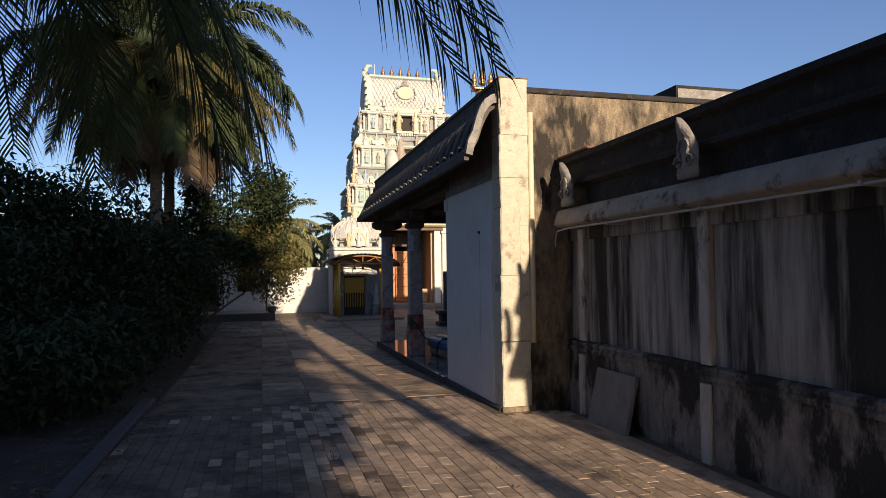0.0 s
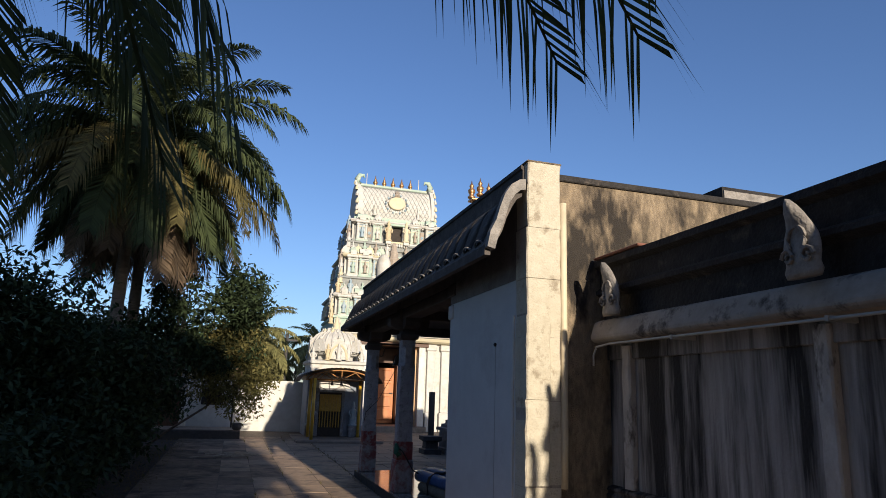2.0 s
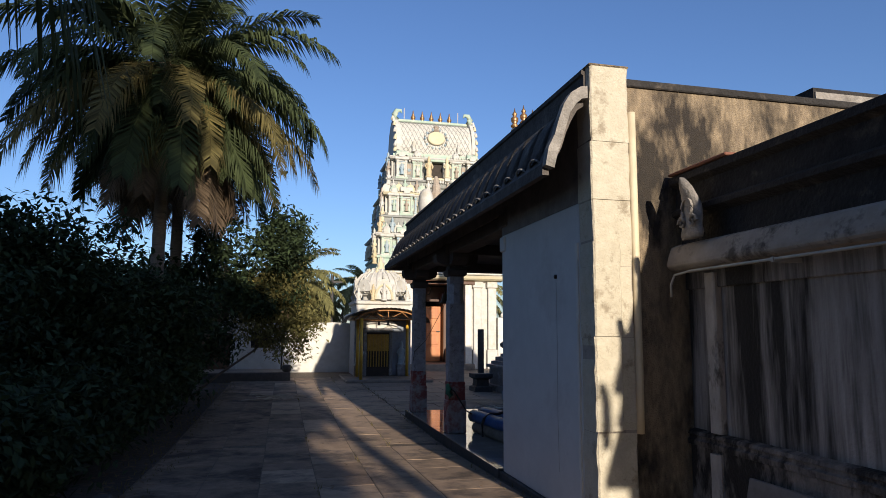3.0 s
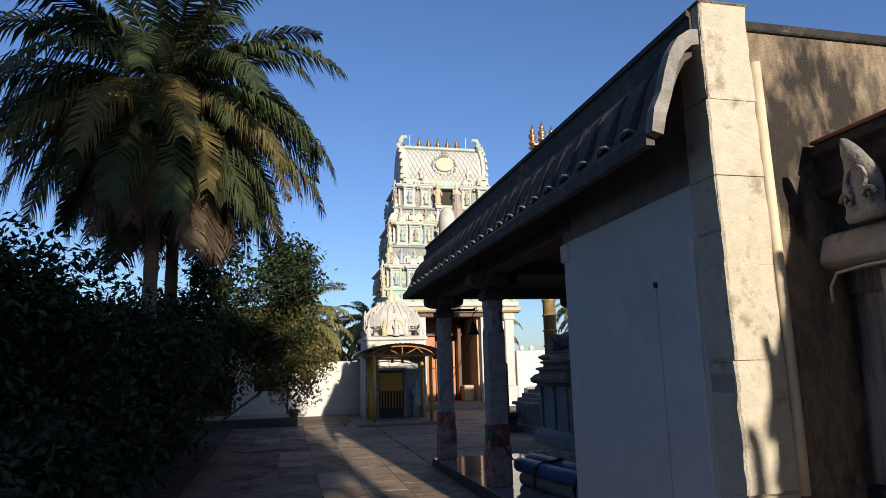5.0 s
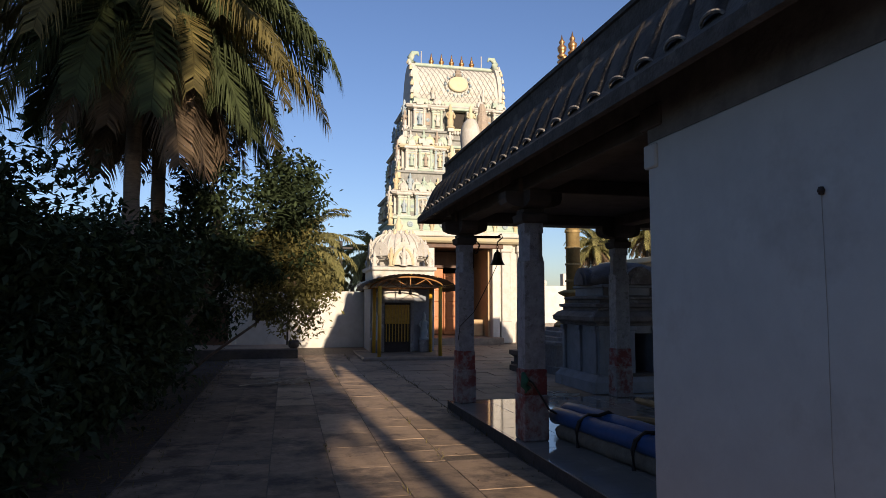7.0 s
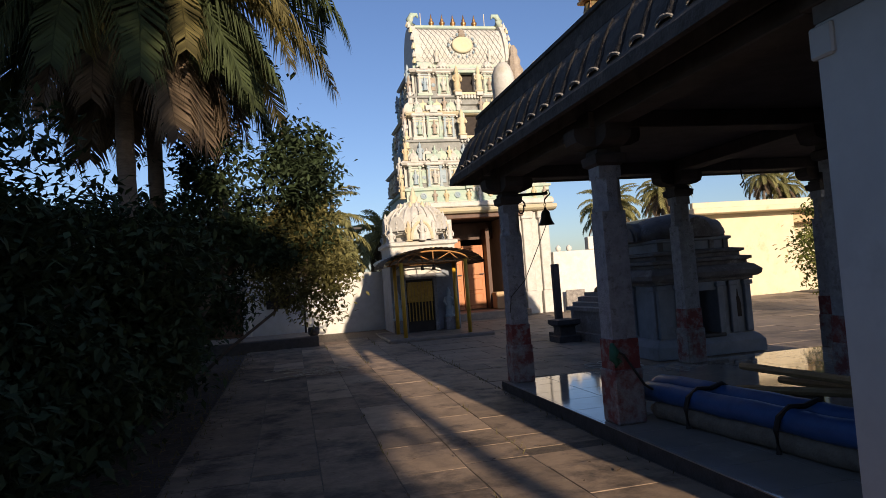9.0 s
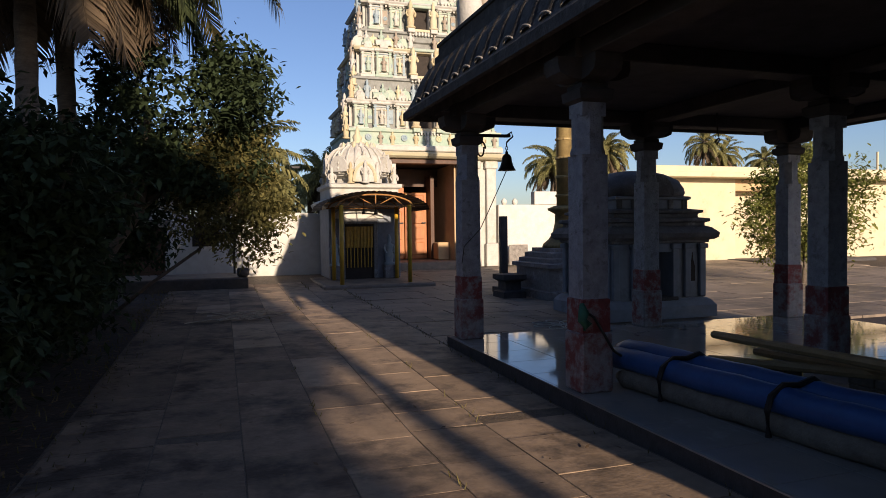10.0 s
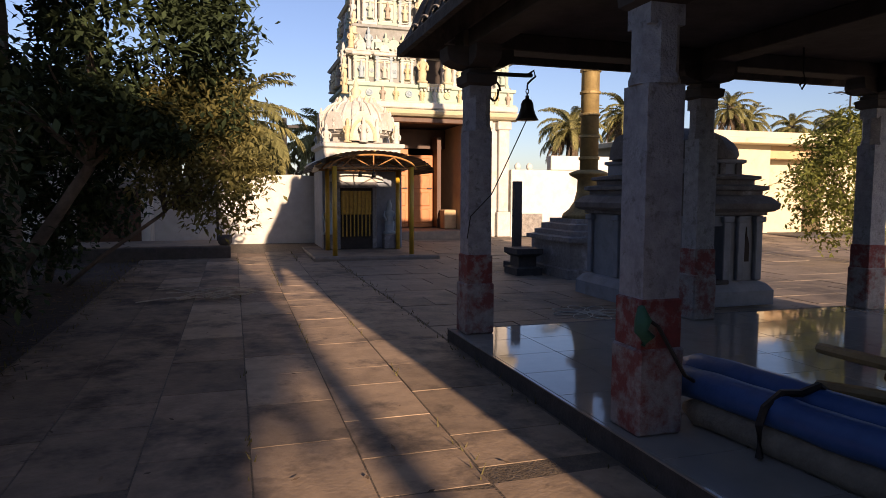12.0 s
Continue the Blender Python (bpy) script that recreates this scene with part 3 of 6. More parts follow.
part("passage_wall", box(5.454, 5.52, 28.95, 32.5, G0, 3.60), WOODD, tower)
part("ledge", box(7.2, 7.62, 29.5, 30.05, 0.34, 0.95, bev=0.03), OCHRE, tower, "low masonry ledge in the gateway")
for x0 in (4.05, 4.70, 8.08, 8.70):
    pl = part("pilaster", box(x0, x0 + 0.34, 28.66, 28.80, 0.9, 3.5, bev=0.02), TOWER, tower)
    part("capital", box(x0 - 0.06, x0 + 0.40, 28.60, 28.80, 3.44, 3.70, bev=0.03), TOWER, pl)
    part("pedestal", box(x0 - 0.05, x0 + 0.39, 28.60, 28.80, G0, 0.9, bev=0.02), TOWER, pl)
for x0 in (5.24, 7.70):
    part("door_jamb", box(x0, x0 + 0.28, 28.62, 28.94, G0, 3.70, bev=0.02), WHITE, tower)
part("lintel", box(5.10, 8.10, 28.56, 28.95, 3.56, 3.70, bev=0.015), WOODD, tower, "dark timber lintel")
part("gate_cornice", extrude_x(bmesh.new(), [(28.8, 3.70), (28.50, 3.74), (28.40, 3.80), (28.36, 3.88), (28.44, 3.93), (28.8, 3.96)], 3.75, 9.3), TOWERY, tower, "yellow-lined cornice over the gate")
part("cornice_top", box(3.80, 9.26, 28.50, 33.0, 3.96, 4.14, bev=0.03), TOWER, tower)

# big double door, half open
door = thing("gate_door", (6.2, 30.2, 0.34), "tall panelled orange-brown wooden temple gate door", "door", kind="structure")
for x0, x1, m_ in ((5.53, 6.27, WOODO), (6.29, 7.10, WOODO)):
    leaf = part("leaf", box(x0, x1, 30.5, 30.62, 0.36, 2.72 if x0 > 6 else 2.9, bev=0.01), m_, door)
    for k in range(4):
        z = 0.5 + k * 0.56
        part("panel", box(x0 + 0.1, x1 - 0.1, 30.46, 30.5, z, z + 0.44, bev=0.015), m_, leaf)
    part("stile", box(x0 + 0.0, x0 + 0.06, 30.45, 30.5, 0.38, 2.68, bev=0.008), m_, leaf)
    part("latch", box(x1 - 0.2, x1 - 0.04, 30.42, 30.46, 1.62, 1.66), IRON, leaf)
part("door_leaf_dark", box(7.13, 7.27, 30.1, 31.6, 0.36, 3.3, bev=0.01), WOODD, door, "dark open door leaf")
part("transom", box(5.53, 7.6, 30.75, 30.85, 2.95, 3.58), WOODD, door)


def rnd(a, b):
    return random.uniform(a, b)


def figure_mesh(h=0.6, seed=0):
    """A plain standing shape: plinth, tapered body, rounded top."""
    bm = bmesh.new()
    k = h / 0.6
    lathe(bm, 0, 0, [(0.12 * k, 0), (0.12 * k, 0.04 * k), (0.08 * k, 0.06 * k), (0.095 * k, 0.2 * k), (0.07 * k, 0.3 * k), (0.10 * k, 0.42 * k), (0.04 * k, 0.47 * k), (0.055 * k, 0.53 * k), (0.045 * k, 0.58 * k), (0.015 * k, 0.66 * k)], 8)
    for s in (-1, 1):
        tube(bm, [(s * 0.075 * k, 0, 0.43 * k), (s * 0.115 * k, -0.02 * k, 0.34 * k), (s * 0.085 * k, -0.07 * k, (0.26 + 0.05 * (seed % 2)) * k)], 0.028 * k, 5)
    me = bpy.data.meshes.new("figure")
    bmesh.ops.recalc_face_normals(bm, faces=bm.faces)
    bm.to_mesh(me)
    bm.free()
    me.polygons.foreach_set("use_smooth", [True] * len(me.polygons))
    return me


FIGS = []
for i, m_ in enumerate((TOWERP, TOWERY, TOWER, TOWERR, TOWERB, TOWERG)):
    me = figure_mesh(0.6, i)
    me.materials.append(m_)
    FIGS.append(me)


def meshof(name, bm, m_):
    me = bpy.data.meshes.new(name)
    bmesh.ops.recalc_face_normals(bm, faces=bm.faces)
    bm.to_mesh(me)
    bm.free()
    me.materials.append(m_)
    return me


def pil_small(h):
    bm = bmesh.new()
    square(bm, 0, 0, [(0.065, 0.05, 0), (0.065, 0.05, 0.06), (0.042, 0.035, 0.08), (0.042, 0.035, h - 0.14), (0.06, 0.05, h - 0.11), (0.04, 0.035, h - 0.08), (0.075, 0.06, h - 0.03), (0.075, 0.06, h)])
    return bm


def kudu(w_, h_):
    """A small horseshoe gable."""
    bm = bmesh.new()
    pts = [(w_ / 2 * math.cos(a), h_ * math.sin(a) ** 0.8 if math.sin(a) > 0 else 0) for a in [math.pi * i / 10 for i in range(11)]]
    loft(bm, [[Vector((x, y, z)) for x, z in pts] for y in (-0.04, 0.05)])
    lathe(bm, 0, 0, [(0.02, h_ * 0.98), (0.03, h_ + 0.02), (0.005, h_ + 0.09)], 6)
    return bm


PILS = {m_.name: meshof("pilaster", pil_small(0.80), m_) for m_ in (TOWER, TOWERG, TOWERB)}
KUDU = {m_.name: meshof("gable", kudu(0.34, 0.26), m_) for m_ in (TOWER, TOWERY, TOWERG)}
PANEL = {m_.name: meshof("panel", box(-0.12, 0.12, -0.02, 0.03, 0.1, 0.56, bev=0.012), m_) for m_ in (TOWERB, TOWERG, TOWERR, TOWERY)}
ROUND = {m_.name: meshof("boss", loft(bmesh.new(), [ring((0, yy, 0), r, 12, "y") for yy, r in ((0.02, 0.15), (-0.03, 0.14), (-0.05, 0.09), (-0.02, 0.07), (-0.05, 0.03))]), m_) for m_ in (TOWERB, TOWERG, TOWERY)}
random.seed(7)
# (base z, half width, half depth, storey height)
TIERS = [(4.70, 2.46, 1.62, 0.80), (6.48, 2.14, 1.36, 0.80), (8.10, 1.86, 1.12, 0.80)]
# sculptured band under the first storey
part("band", square(bmesh.new(), CX, CY, [(2.66, 1.95, 4.14), (2.66, 1.95, 4.22), (2.58, 1.87, 4.24), (2.58, 1.87, 4.58), (2.65, 1.94, 4.61), (2.65, 1.94, 4.70)]), TOWERG, tower, "pale green sculptured band")
for i in range(13):
    x = CX - 2.40 + i * 0.40
    again(*(("boss", ROUND[random.choice(list(ROUND))]) if i % 3 == 1 else ("figure", random.choice(FIGS[:4]))), Matrix.Translation((x, CY - 1.90, 4.42 if i % 3 == 1 else 4.16)) @ Matrix.Scale(0.75, 4), tower)
for n_, (z, hw, hd, h) in enumerate(TIERS):
    last = n_ == 2
    top = z + h
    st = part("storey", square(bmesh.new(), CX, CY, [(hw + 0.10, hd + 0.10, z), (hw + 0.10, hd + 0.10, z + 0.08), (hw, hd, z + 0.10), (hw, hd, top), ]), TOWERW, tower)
    # window bay, projecting in front
    wz0, wz1 = z + 0.05, z + 0.05 + (0.82 if n_ < 2 else 0.72)
    for s in (-1, 1):
        again("bay_pier", meshof("bay_pier", box(-0.10, 0.10, -0.16, 0.16, wz0, wz1, bev=0.015), TOWER), Matrix.Translation((CX + s * 0.36, CY - hd - 0.10, 0)), tower)
        again("door_guardian", FIGS[(n_ + (s > 0)) % 2], Matrix.Translation((CX + s * 0.40, CY - hd - 0.32, wz0)) @ Matrix.Scale(1.42, 4), tower)
        part("guardian_pedestal", box(CX + s * 0.40 - 0.12, CX + s * 0.40 + 0.12, CY - hd - 0.44, CY - hd - 0.20, wz0 - 0.14, wz0, bev=0.012), (TOWERG, TOWER, TOWER)[n_], tower)
    part("window", box(CX - 0.26, CX + 0.26, CY - hd - 0.02, CY - hd + 0.0, wz0, wz1), SHADEIN, tower, "dark panel painted as a shaded window opening")
    part("window_frame", box(CX - 0.46, CX + 0.46, CY - hd - 0.30, CY - hd + 0.02, wz1, wz1 + 0.10, bev=0.02), TOWERG, tower)
    part("sill", box(CX - 0.52, CX + 0.52, CY - hd - 0.34, CY - hd, z - 0.04, z + 0.05, bev=0.015), TOWERY, tower)
    for k in range(9):
        part("baluster", box(CX - 0.46 + k * 0.11, CX - 0.40 + k * 0.11, CY - hd - 0.33, CY - hd - 0.27, z - 0.17, z - 0.03), TOWER, tower)
    # projecting bays with niches, figures and little roofs
    bays = ((0.86, 0.42), (hw - 0.30, 0.46)) if n_ == 2 else ((0.82, 0.40), (0.5 * (hw + 0.62), 0.52), (hw - 0.24, 0.44))
    for s in (-1, 1):
        for q, (bc, bw_) in enumerate(bays):
            x, f, pj = CX + s * bc, CY - hd, (0.10, 0.20, 0.16)[q % 3]
            by = part("bay", box(x - bw_ / 2, x + bw_ / 2, f - pj, f + 0.05, z + 0.04, top, bev=0.008), TOWER, tower)
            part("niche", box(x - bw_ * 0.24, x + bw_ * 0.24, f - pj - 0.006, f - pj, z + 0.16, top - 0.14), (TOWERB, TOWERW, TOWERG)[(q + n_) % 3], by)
            again("niche_figure", FIGS[(q * 2 + n_ + (s > 0)) % 6], Matrix.Translation((x, f - pj - 0.05, z + 0.14)) @ Matrix.Scale(0.78, 4), by)
            for e in (-1, 1):
                again("pilaster", PILS[("tower_cream", "tower_blue", "tower_green")[(q + n_) % 3]], Matrix.Translation((x + e * (bw_ / 2 - 0.05), f - pj - 0.02, z + 0.05)) @ Matrix.Diagonal((0.8, 0.8, (h - 0.05) / 0.8, 1)), by)
            part("plinth", box(x - bw_ / 2 - 0.04, x + bw_ / 2 + 0.04, f - pj - 0.06, f, z - 0.04, z + 0.05, bev=0.012), TOWERG if q % 2 else TOWER, by)
            for hz, ht, m_ in ((0.12, 0.03, TOWERG), (0.60, 0.025, TOWERY), (0.70, 0.03, TOWERB if q % 2 else TOWERG)):
                part("string_course", box(x - bw_ / 2 - 0.015, x + bw_ / 2 + 0.015, f - pj - 0.035, f - pj, z + hz, z + hz + ht), m_, by)
            again("niche_boss", ROUND[("tower_blue", "tower_yellow", "tower_green")[(q + n_) % 3]], Matrix.Translation((x, f - pj - 0.10, top + 0.035)) @ Matrix.Scale(0.36, 4), by)
            part("eave", box(x - bw_ / 2 - 0.07, x + bw_ / 2 + 0.07, f - pj - 0.12, f, top - 0.02, top + 0.09, bev=0.03), TOWER, by)
            # barrel or domed roof of the bay
            rb = bmesh.new()
            if q == 1:
                extrude_x(rb, [(f - pj + 0.10 + 0.17 * math.cos(a), top + 0.20 + 0.22 * math.sin(a)) for a in [math.pi * i / 8 for i in range(9)]], x - bw_ / 2, x + bw_ / 2)
            else:
                lathe(rb, x, f - pj + 0.08, [(0.15, top + 0.18), (0.19, top + 0.24), (0.18, top + 0.33), (0.10, top + 0.43), (0.04, top + 0.46), (0.05, top + 0.50), (0.01, top + 0.58)], 8)
            part("bay_roof", rb, TOWERG if (q + n_) % 2 else TOWER, by)
            again("gable", KUDU["tower_cream"], Matrix.Translation((x, f - pj - 0.08, top + 0.10)) @ Matrix.Scale(0.8, 4), by)
        # recesses between bays
        for q in range(len(bays) - 1):
            xm = CX + s * (bays[q][0] + bays[q + 1][0]) / 2
            again("recess_panel", PANEL[("tower_blue", "tower_green", "tower_brown")[(q + n_) % 3]], Matrix.Translation((xm, CY - hd - 0.01, z + 0.10)) @ Matrix.Diagonal((0.7, 1, 1, 1)), tower)
            again("roundel", ROUND["tower_blue"], Matrix.Translation((xm, CY - hd - 0.03, z + 0.40)) @ Matrix.Scale(0.5, 4), tower)
    for k in range(6):
        y = CY - hd + 0.1 + k * 0.45
        again("pilaster", PILS["tower_cream"], Matrix.Translation((CX - hw - 0.05, y, z + 0.05)), tower)
        again("figure", random.choice(FIGS), Matrix.Translation((CX - hw - 0.22, y + 0.3, z + rnd(0, 0.12))) @ Matrix.Rotation(-1.57, 4, "Z") @ Matrix.Scale(rnd(0.8, 1.15), 4), tower)
    # dentils and a row of small drops under the cornice
    bm = bmesh.new()
    for k in range(int(hw * 2 / 0.12)):
        xk = CX - hw + 0.06 + k * 0.12
        if abs(xk - CX) > 0.5:
            bx(bm, xk - 0.03, xk + 0.03, CY - hd - 0.17, CY - hd - 0.02, top - 0.05, top + 0.01)
            bx(bm, xk - 0.022, xk + 0.022, CY - hd - 0.285, CY - hd - 0.2, top + 0.17, top + 0.23)
    tagged(part("dentil_row", bm, TOWER, tower), "row of small dentils", kind="stuff")
    # cornice
    part("cornice", square(bmesh.new(), CX, CY, [(hw + 0.02, hd + 0.02, top), (hw + 0.20, hd + 0.20, top + 0.03), (hw + 0.26, hd + 0.26, top + 0.10), (hw + 0.18, hd + 0.18, top + 0.17), (hw + 0.05, hd + 0.05, top + 0.20)]), (TOWER, TOWERY, TOWER)[n_], tower)
    if not last:
        nz_, nhw, nhd, _ = TIERS[n_ + 1]
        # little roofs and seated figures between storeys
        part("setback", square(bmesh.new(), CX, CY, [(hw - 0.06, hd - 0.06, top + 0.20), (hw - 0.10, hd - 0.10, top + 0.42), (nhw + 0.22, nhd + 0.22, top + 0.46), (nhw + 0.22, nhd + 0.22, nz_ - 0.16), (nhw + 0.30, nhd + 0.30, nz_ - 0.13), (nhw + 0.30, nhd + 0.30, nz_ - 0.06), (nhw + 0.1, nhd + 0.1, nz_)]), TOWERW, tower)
        m2 = 9 - n_
        for s in (-1, 1):
            for k in range(m2):
                x = CX + s * (0.42 + (hw - 0.38) * k / (m2 - 1))
                if k % 2 == 0:
                    again("figure", random.choice(FIGS), Matrix.Translation((x, CY - hd - 0.10, top + 0.18)) @ Matrix.Scale(rnd(0.75, 1.05), 4), tower)
                else:
                    again("gable", KUDU[random.choice(list(KUDU))], Matrix.Translation((x, CY - hd + 0.0, top + 0.20)) @ Matrix.Scale(1.25, 4), tower)
        for k in range(5):
            again("figure", random.choice(FIGS), Matrix.Translation((CX - hw + 0.0, CY - hd + 0.2 + k * 0.5, top + 0.2)) @ Matrix.Rotation(-1.57, 4, "Z") @ Matrix.Scale(rnd(0.8, 1.2), 4), tower)
    for k in range(3):
        again("figure", FIGS[(k + n_) % 6], Matrix.Translation((CX - hw - 0.25, CY - hd - 0.2 + 0.1 * k, z - 0.35 + k * 0.42)) @ Matrix.Rotation(-0.8, 4, "Z"), tower)

# barrel roof
part("roof_base", square(bmesh.new(), CX, CY, [(1.90, 1.12, 9.08), (1.90, 1.12, 9.22), (1.78, 1.0, 9.24), (1.78, 1.0, 9.34)]), TOWERG, tower)
bm = bmesh.new()
prof = [(CY - 1.0, 9.3), (CY - 1.06, 9.55), (CY - 1.0, 9.95), (CY - 0.83, 10.4), (CY - 0.56, 10.75), (CY - 0.22, 10.92), (CY + 0.22, 10.92), (CY + 0.56, 10.75), (CY + 0.83, 10.4), (CY + 1.0, 9.95), (CY + 1.06, 9.55), (CY + 1.0, 9.3)]
extrude_x(bm, prof, CX - 1.62, CX + 1.62)
part("barrel_roof", bm, TOWER, tower, "cream barrel roof with a lattice relief")
bm = bmesh.new()
for k in range(-17, 18):
    for sgn in (-1, 1):
        pts = []
        for j in range(6):
            u = k * 0.19 + sgn * j * 0.19
            if abs(u) <= 1.58:
                y_, z_ = prof[j][0], prof[j][1]
                pts.append((CX + u, y_ - 0.012, z_ + 0.01))
        if len(pts) > 1:
            tube(bm, pts, 0.010, 4)
part("lattice", bm, TOWERW, tower, "raised diamond lattice")
part("ridge", box(CX - 1.60, CX + 1.60, CY - 0.35, CY + 0.45, 10.90, 11.02, bev=0.03), TOWERG, tower)
for s in (-1, 1):
    bm = bmesh.new()
    x0 = CX + s * 1.62
    outer = [(y_ * 1.0 + (0.08 if y_ > CY else -0.08), z_ + 0.10) for y_, z_ in prof]
    loft(bm, [[Vector((x, y_, z_)) for y_, z_ in outer] for x in (x0, x0 + s * 0.16)])
    rp = part("end_plate", bm, TOWER, tower)
    bm = bmesh.new()
    tube(bm, [(x0 + s * 0.05, CY - 0.3, 10.98), (x0 + s * 0.12, CY - 0.32, 11.2), (x0 + s * 0.02, CY - 0.35, 11.38), (x0 - s * 0.16, CY - 0.35, 11.40), (x0 - s * 0.2, CY - 0.35, 11.28)], [0.16, 0.14, 0.11, 0.07, 0.03], 8)
    part("horn", bm, TOWERG, rp, "curled crest", True)
    for j in range(7):
        u = j / 6
        y_, z_ = np.interp(u, np.linspace(0, 1, 6), [q[0] for q in outer[:6]]), np.interp(u, np.linspace(0, 1, 6), [q[1] for q in outer[:6]])
        part("spike", lathe(bmesh.new(), x0 + s * 0.2, float(y_), [(0.07, float(z_) - 0.08), (0.08, float(z_)), (0.03, float(z_) + 0.12), (0.005, float(z_) + 0.18)], 6), TOWER if j % 2 else TOWERY, rp)
for k in range(5):
    x = CX - 0.84 + k * 0.42
    part("finial", lathe(bmesh.new(), x, CY, [(0.07, 11.0), (0.09, 11.05), (0.05, 11.10), (0.10, 11.18), (0.115, 11.24), (0.05, 11.32), (0.07, 11.36), (0.03, 11.42), (0.03, 11.48), (0.004, 11.58)], 10), COPPER, tower, "copper pot finial", True)
for s in (-1, 1):
    part("rod", tube(bmesh.new(), [(CX + s * 1.25, CY, 10.95), (CX + s * 1.25, CY, 11.62)], 0.015, 5), PVC, tower)
bm = bmesh.new()
lathe(bm, 0, 0, [(0.36, 0.0), (0.36, 0.05), (0.30, 0.09), (0.25, 0.07), (0.02, 0.10)], 24)
bmesh.ops.rotate(bm, cent=(0, 0, 0), matrix=Matrix.Rotation(math.pi / 2, 3, "X"), verts=bm.verts[:])
bmesh.ops.scale(bm, vec=(1.1, 1, 0.85), verts=bm.verts[:])
bmesh.ops.translate(bm, vec=(CX, CY - 1.06, 10.0), verts=bm.verts[:])
part("medallion", bm, TOWERY, tower, "yellow oval medallion", True)
for k in range(20):
    a = 2 * math.pi * k / 20
    part("wreath_leaf", lathe(bmesh.new(), CX + 0.50 * math.cos(a), CY - 1.08, [(0.02, 9.98 + 0.42 * math.sin(a) - 0.06), (0.06, 9.98 + 0.42 * math.sin(a)), (0.02, 9.98 + 0.42 * math.sin(a) + 0.06)], 6), TOWER if k % 2 else TOWERB, tower)
part("medallion_crest", lathe(bmesh.new(), CX, CY - 1.02, [(0.12, 10.30), (0.18, 10.38), (0.1, 10.45), (0.13, 10.52), (0.03, 10.62)], 8), TOWERR, tower)
for s in (-1, 1):
    again("figure", FIGS[2], Matrix.Translation((CX + s * 1.0, CY - 1.10, 9.34)) @ Matrix.Scale(0.8, 4), tower)

# pair of lamps hung above the gate: scrolled iron brackets
bm = tube(bmesh.new(), [(4.9, 28.6, 3.6), (4.8, 28.3, 3.7), (4.7, 28.15, 3.6), (4.75, 28.15, 3.45), (4.9, 28.2, 3.42)], 0.02, 6)
part("scroll_hook", bm, IRON, tower)

# ---- ornaments on the roof corner of the hall ----


def roof_hump(x, y, h, r):
    """A rounded cream stucco animal shape seen from behind: haunches, back and a small muzzle."""
    bm = bmesh.new()
    prof = ((3.94, 1.0, 0.0), (4.02, 1.08, 0.0), (4.02 + 0.3 * h, 1.0, 0.0), (4.02 + 0.55 * h, 1.04, 0.02), (4.02 + 0.75 * h, 0.95, 0.03), (4.02 + 0.9 * h, 0.70, 0.02), (4.02 + 0.97 * h, 0.42, 0.0), (4.02 + h, 0.12, 0.0))
    loft(bm, [[Vector((x + r * k * math.cos(a), y + dy + 1.3 * r * k * math.sin(a), z)) for a in [2 * math.pi * i / 16 for i in range(16)]] for z, k, dy in prof])
    tube(bm, [(x + 0.5 * r, y, 4.02 + 0.5 * h), (x + 1.15 * r, y + 0.04, 4.02 + 0.52 * h), (x + 1.35 * r, y + 0.05, 4.02 + 0.42 * h)], [0.09, 0.075, 0.045], 8)
    ob = part("roof_ornament", bm, TOWER, None, "", True)
    tagged(ob, "rounded cream stucco bull figure on the hall roof corner", "ornament", "stucco figures on the hall roof")


roof_hump(3.39, 16.15, 0.70, 0.165)
roof_hump(3.96, 16.15, 0.74, 0.165)
bm = bmesh.new()
rows = []
for k in range(15):
    z = 3.94 + k * 0.08
    rr = 0.23 * (1 - (k / 15.5) ** 1.3) + (0.02 if k % 2 else 0)
    rows.append([Vector((3.66 + (rr + 0.012 * noise.noise((i * 2.3, k * 1.7, 0))) * math.cos(6.283 * i / 10), 16.36 + rr * math.sin(6.283 * i / 10), z)) for i in range(10)])
loft(bm, rows)
tagged(part("roof_finial", bm, TOWERR), "rough brown stone finial between the roof figures", "finial")

# ---- small shrine with an arched canopy ----
sh = thing("small_shrine", (3.55, 24.9, 0.05), "small white domed shrine with a yellow barred door", "shrine")
SZ = 0.22
part("plinth", box(2.25, 4.75, 22.05, 25.65, -0.05, SZ, bev=0.03), SLABJ, sh, "low grey stone plinth")
part("body", box(2.66, 4.44, 24.0, 25.6, SZ, 1.95, bev=0.02), BLUEG, sh)
part("door_recess", box(2.98, 3.80, 23.93, 24.02, SZ, 1.62), SHADEIN, sh)
# plate stops at the sunlit upper part, so the gate darkens below
part("yellow_gate", box(3.05, 3.72, 23.90, 23.935, 0.98, 1.50, bev=0.005), YELDOOR, sh, "yellow metal gate plate, only as high as its sunlit part")
for k in range(8):
    part("bar", box(3.07 + k * 0.085, 3.095 + k * 0.085, 23.87, 23.905, 0.5, 1.50), YELDOOR, sh)
part("frame", box(2.93, 3.03, 23.88, 24.0, SZ, 1.70, bev=0.01), GRANITE, sh)
part("frame", box(3.74, 3.84, 23.88, 24.0, SZ, 1.70, bev=0.01), GRANITE, sh)
part("frame", box(2.93, 3.84, 23.87, 24.0, 1.56, 1.70, bev=0.01), GRANITE, sh)
part("arch_panel", loft(bmesh.new(), [[Vector((3.385 + 0.62 * math.cos(a), y, 1.70 + 0.32 * math.sin(a))) for a in [math.pi * i / 12 for i in range(13)]] for y in (23.92, 24.0)]), WHITE, sh)
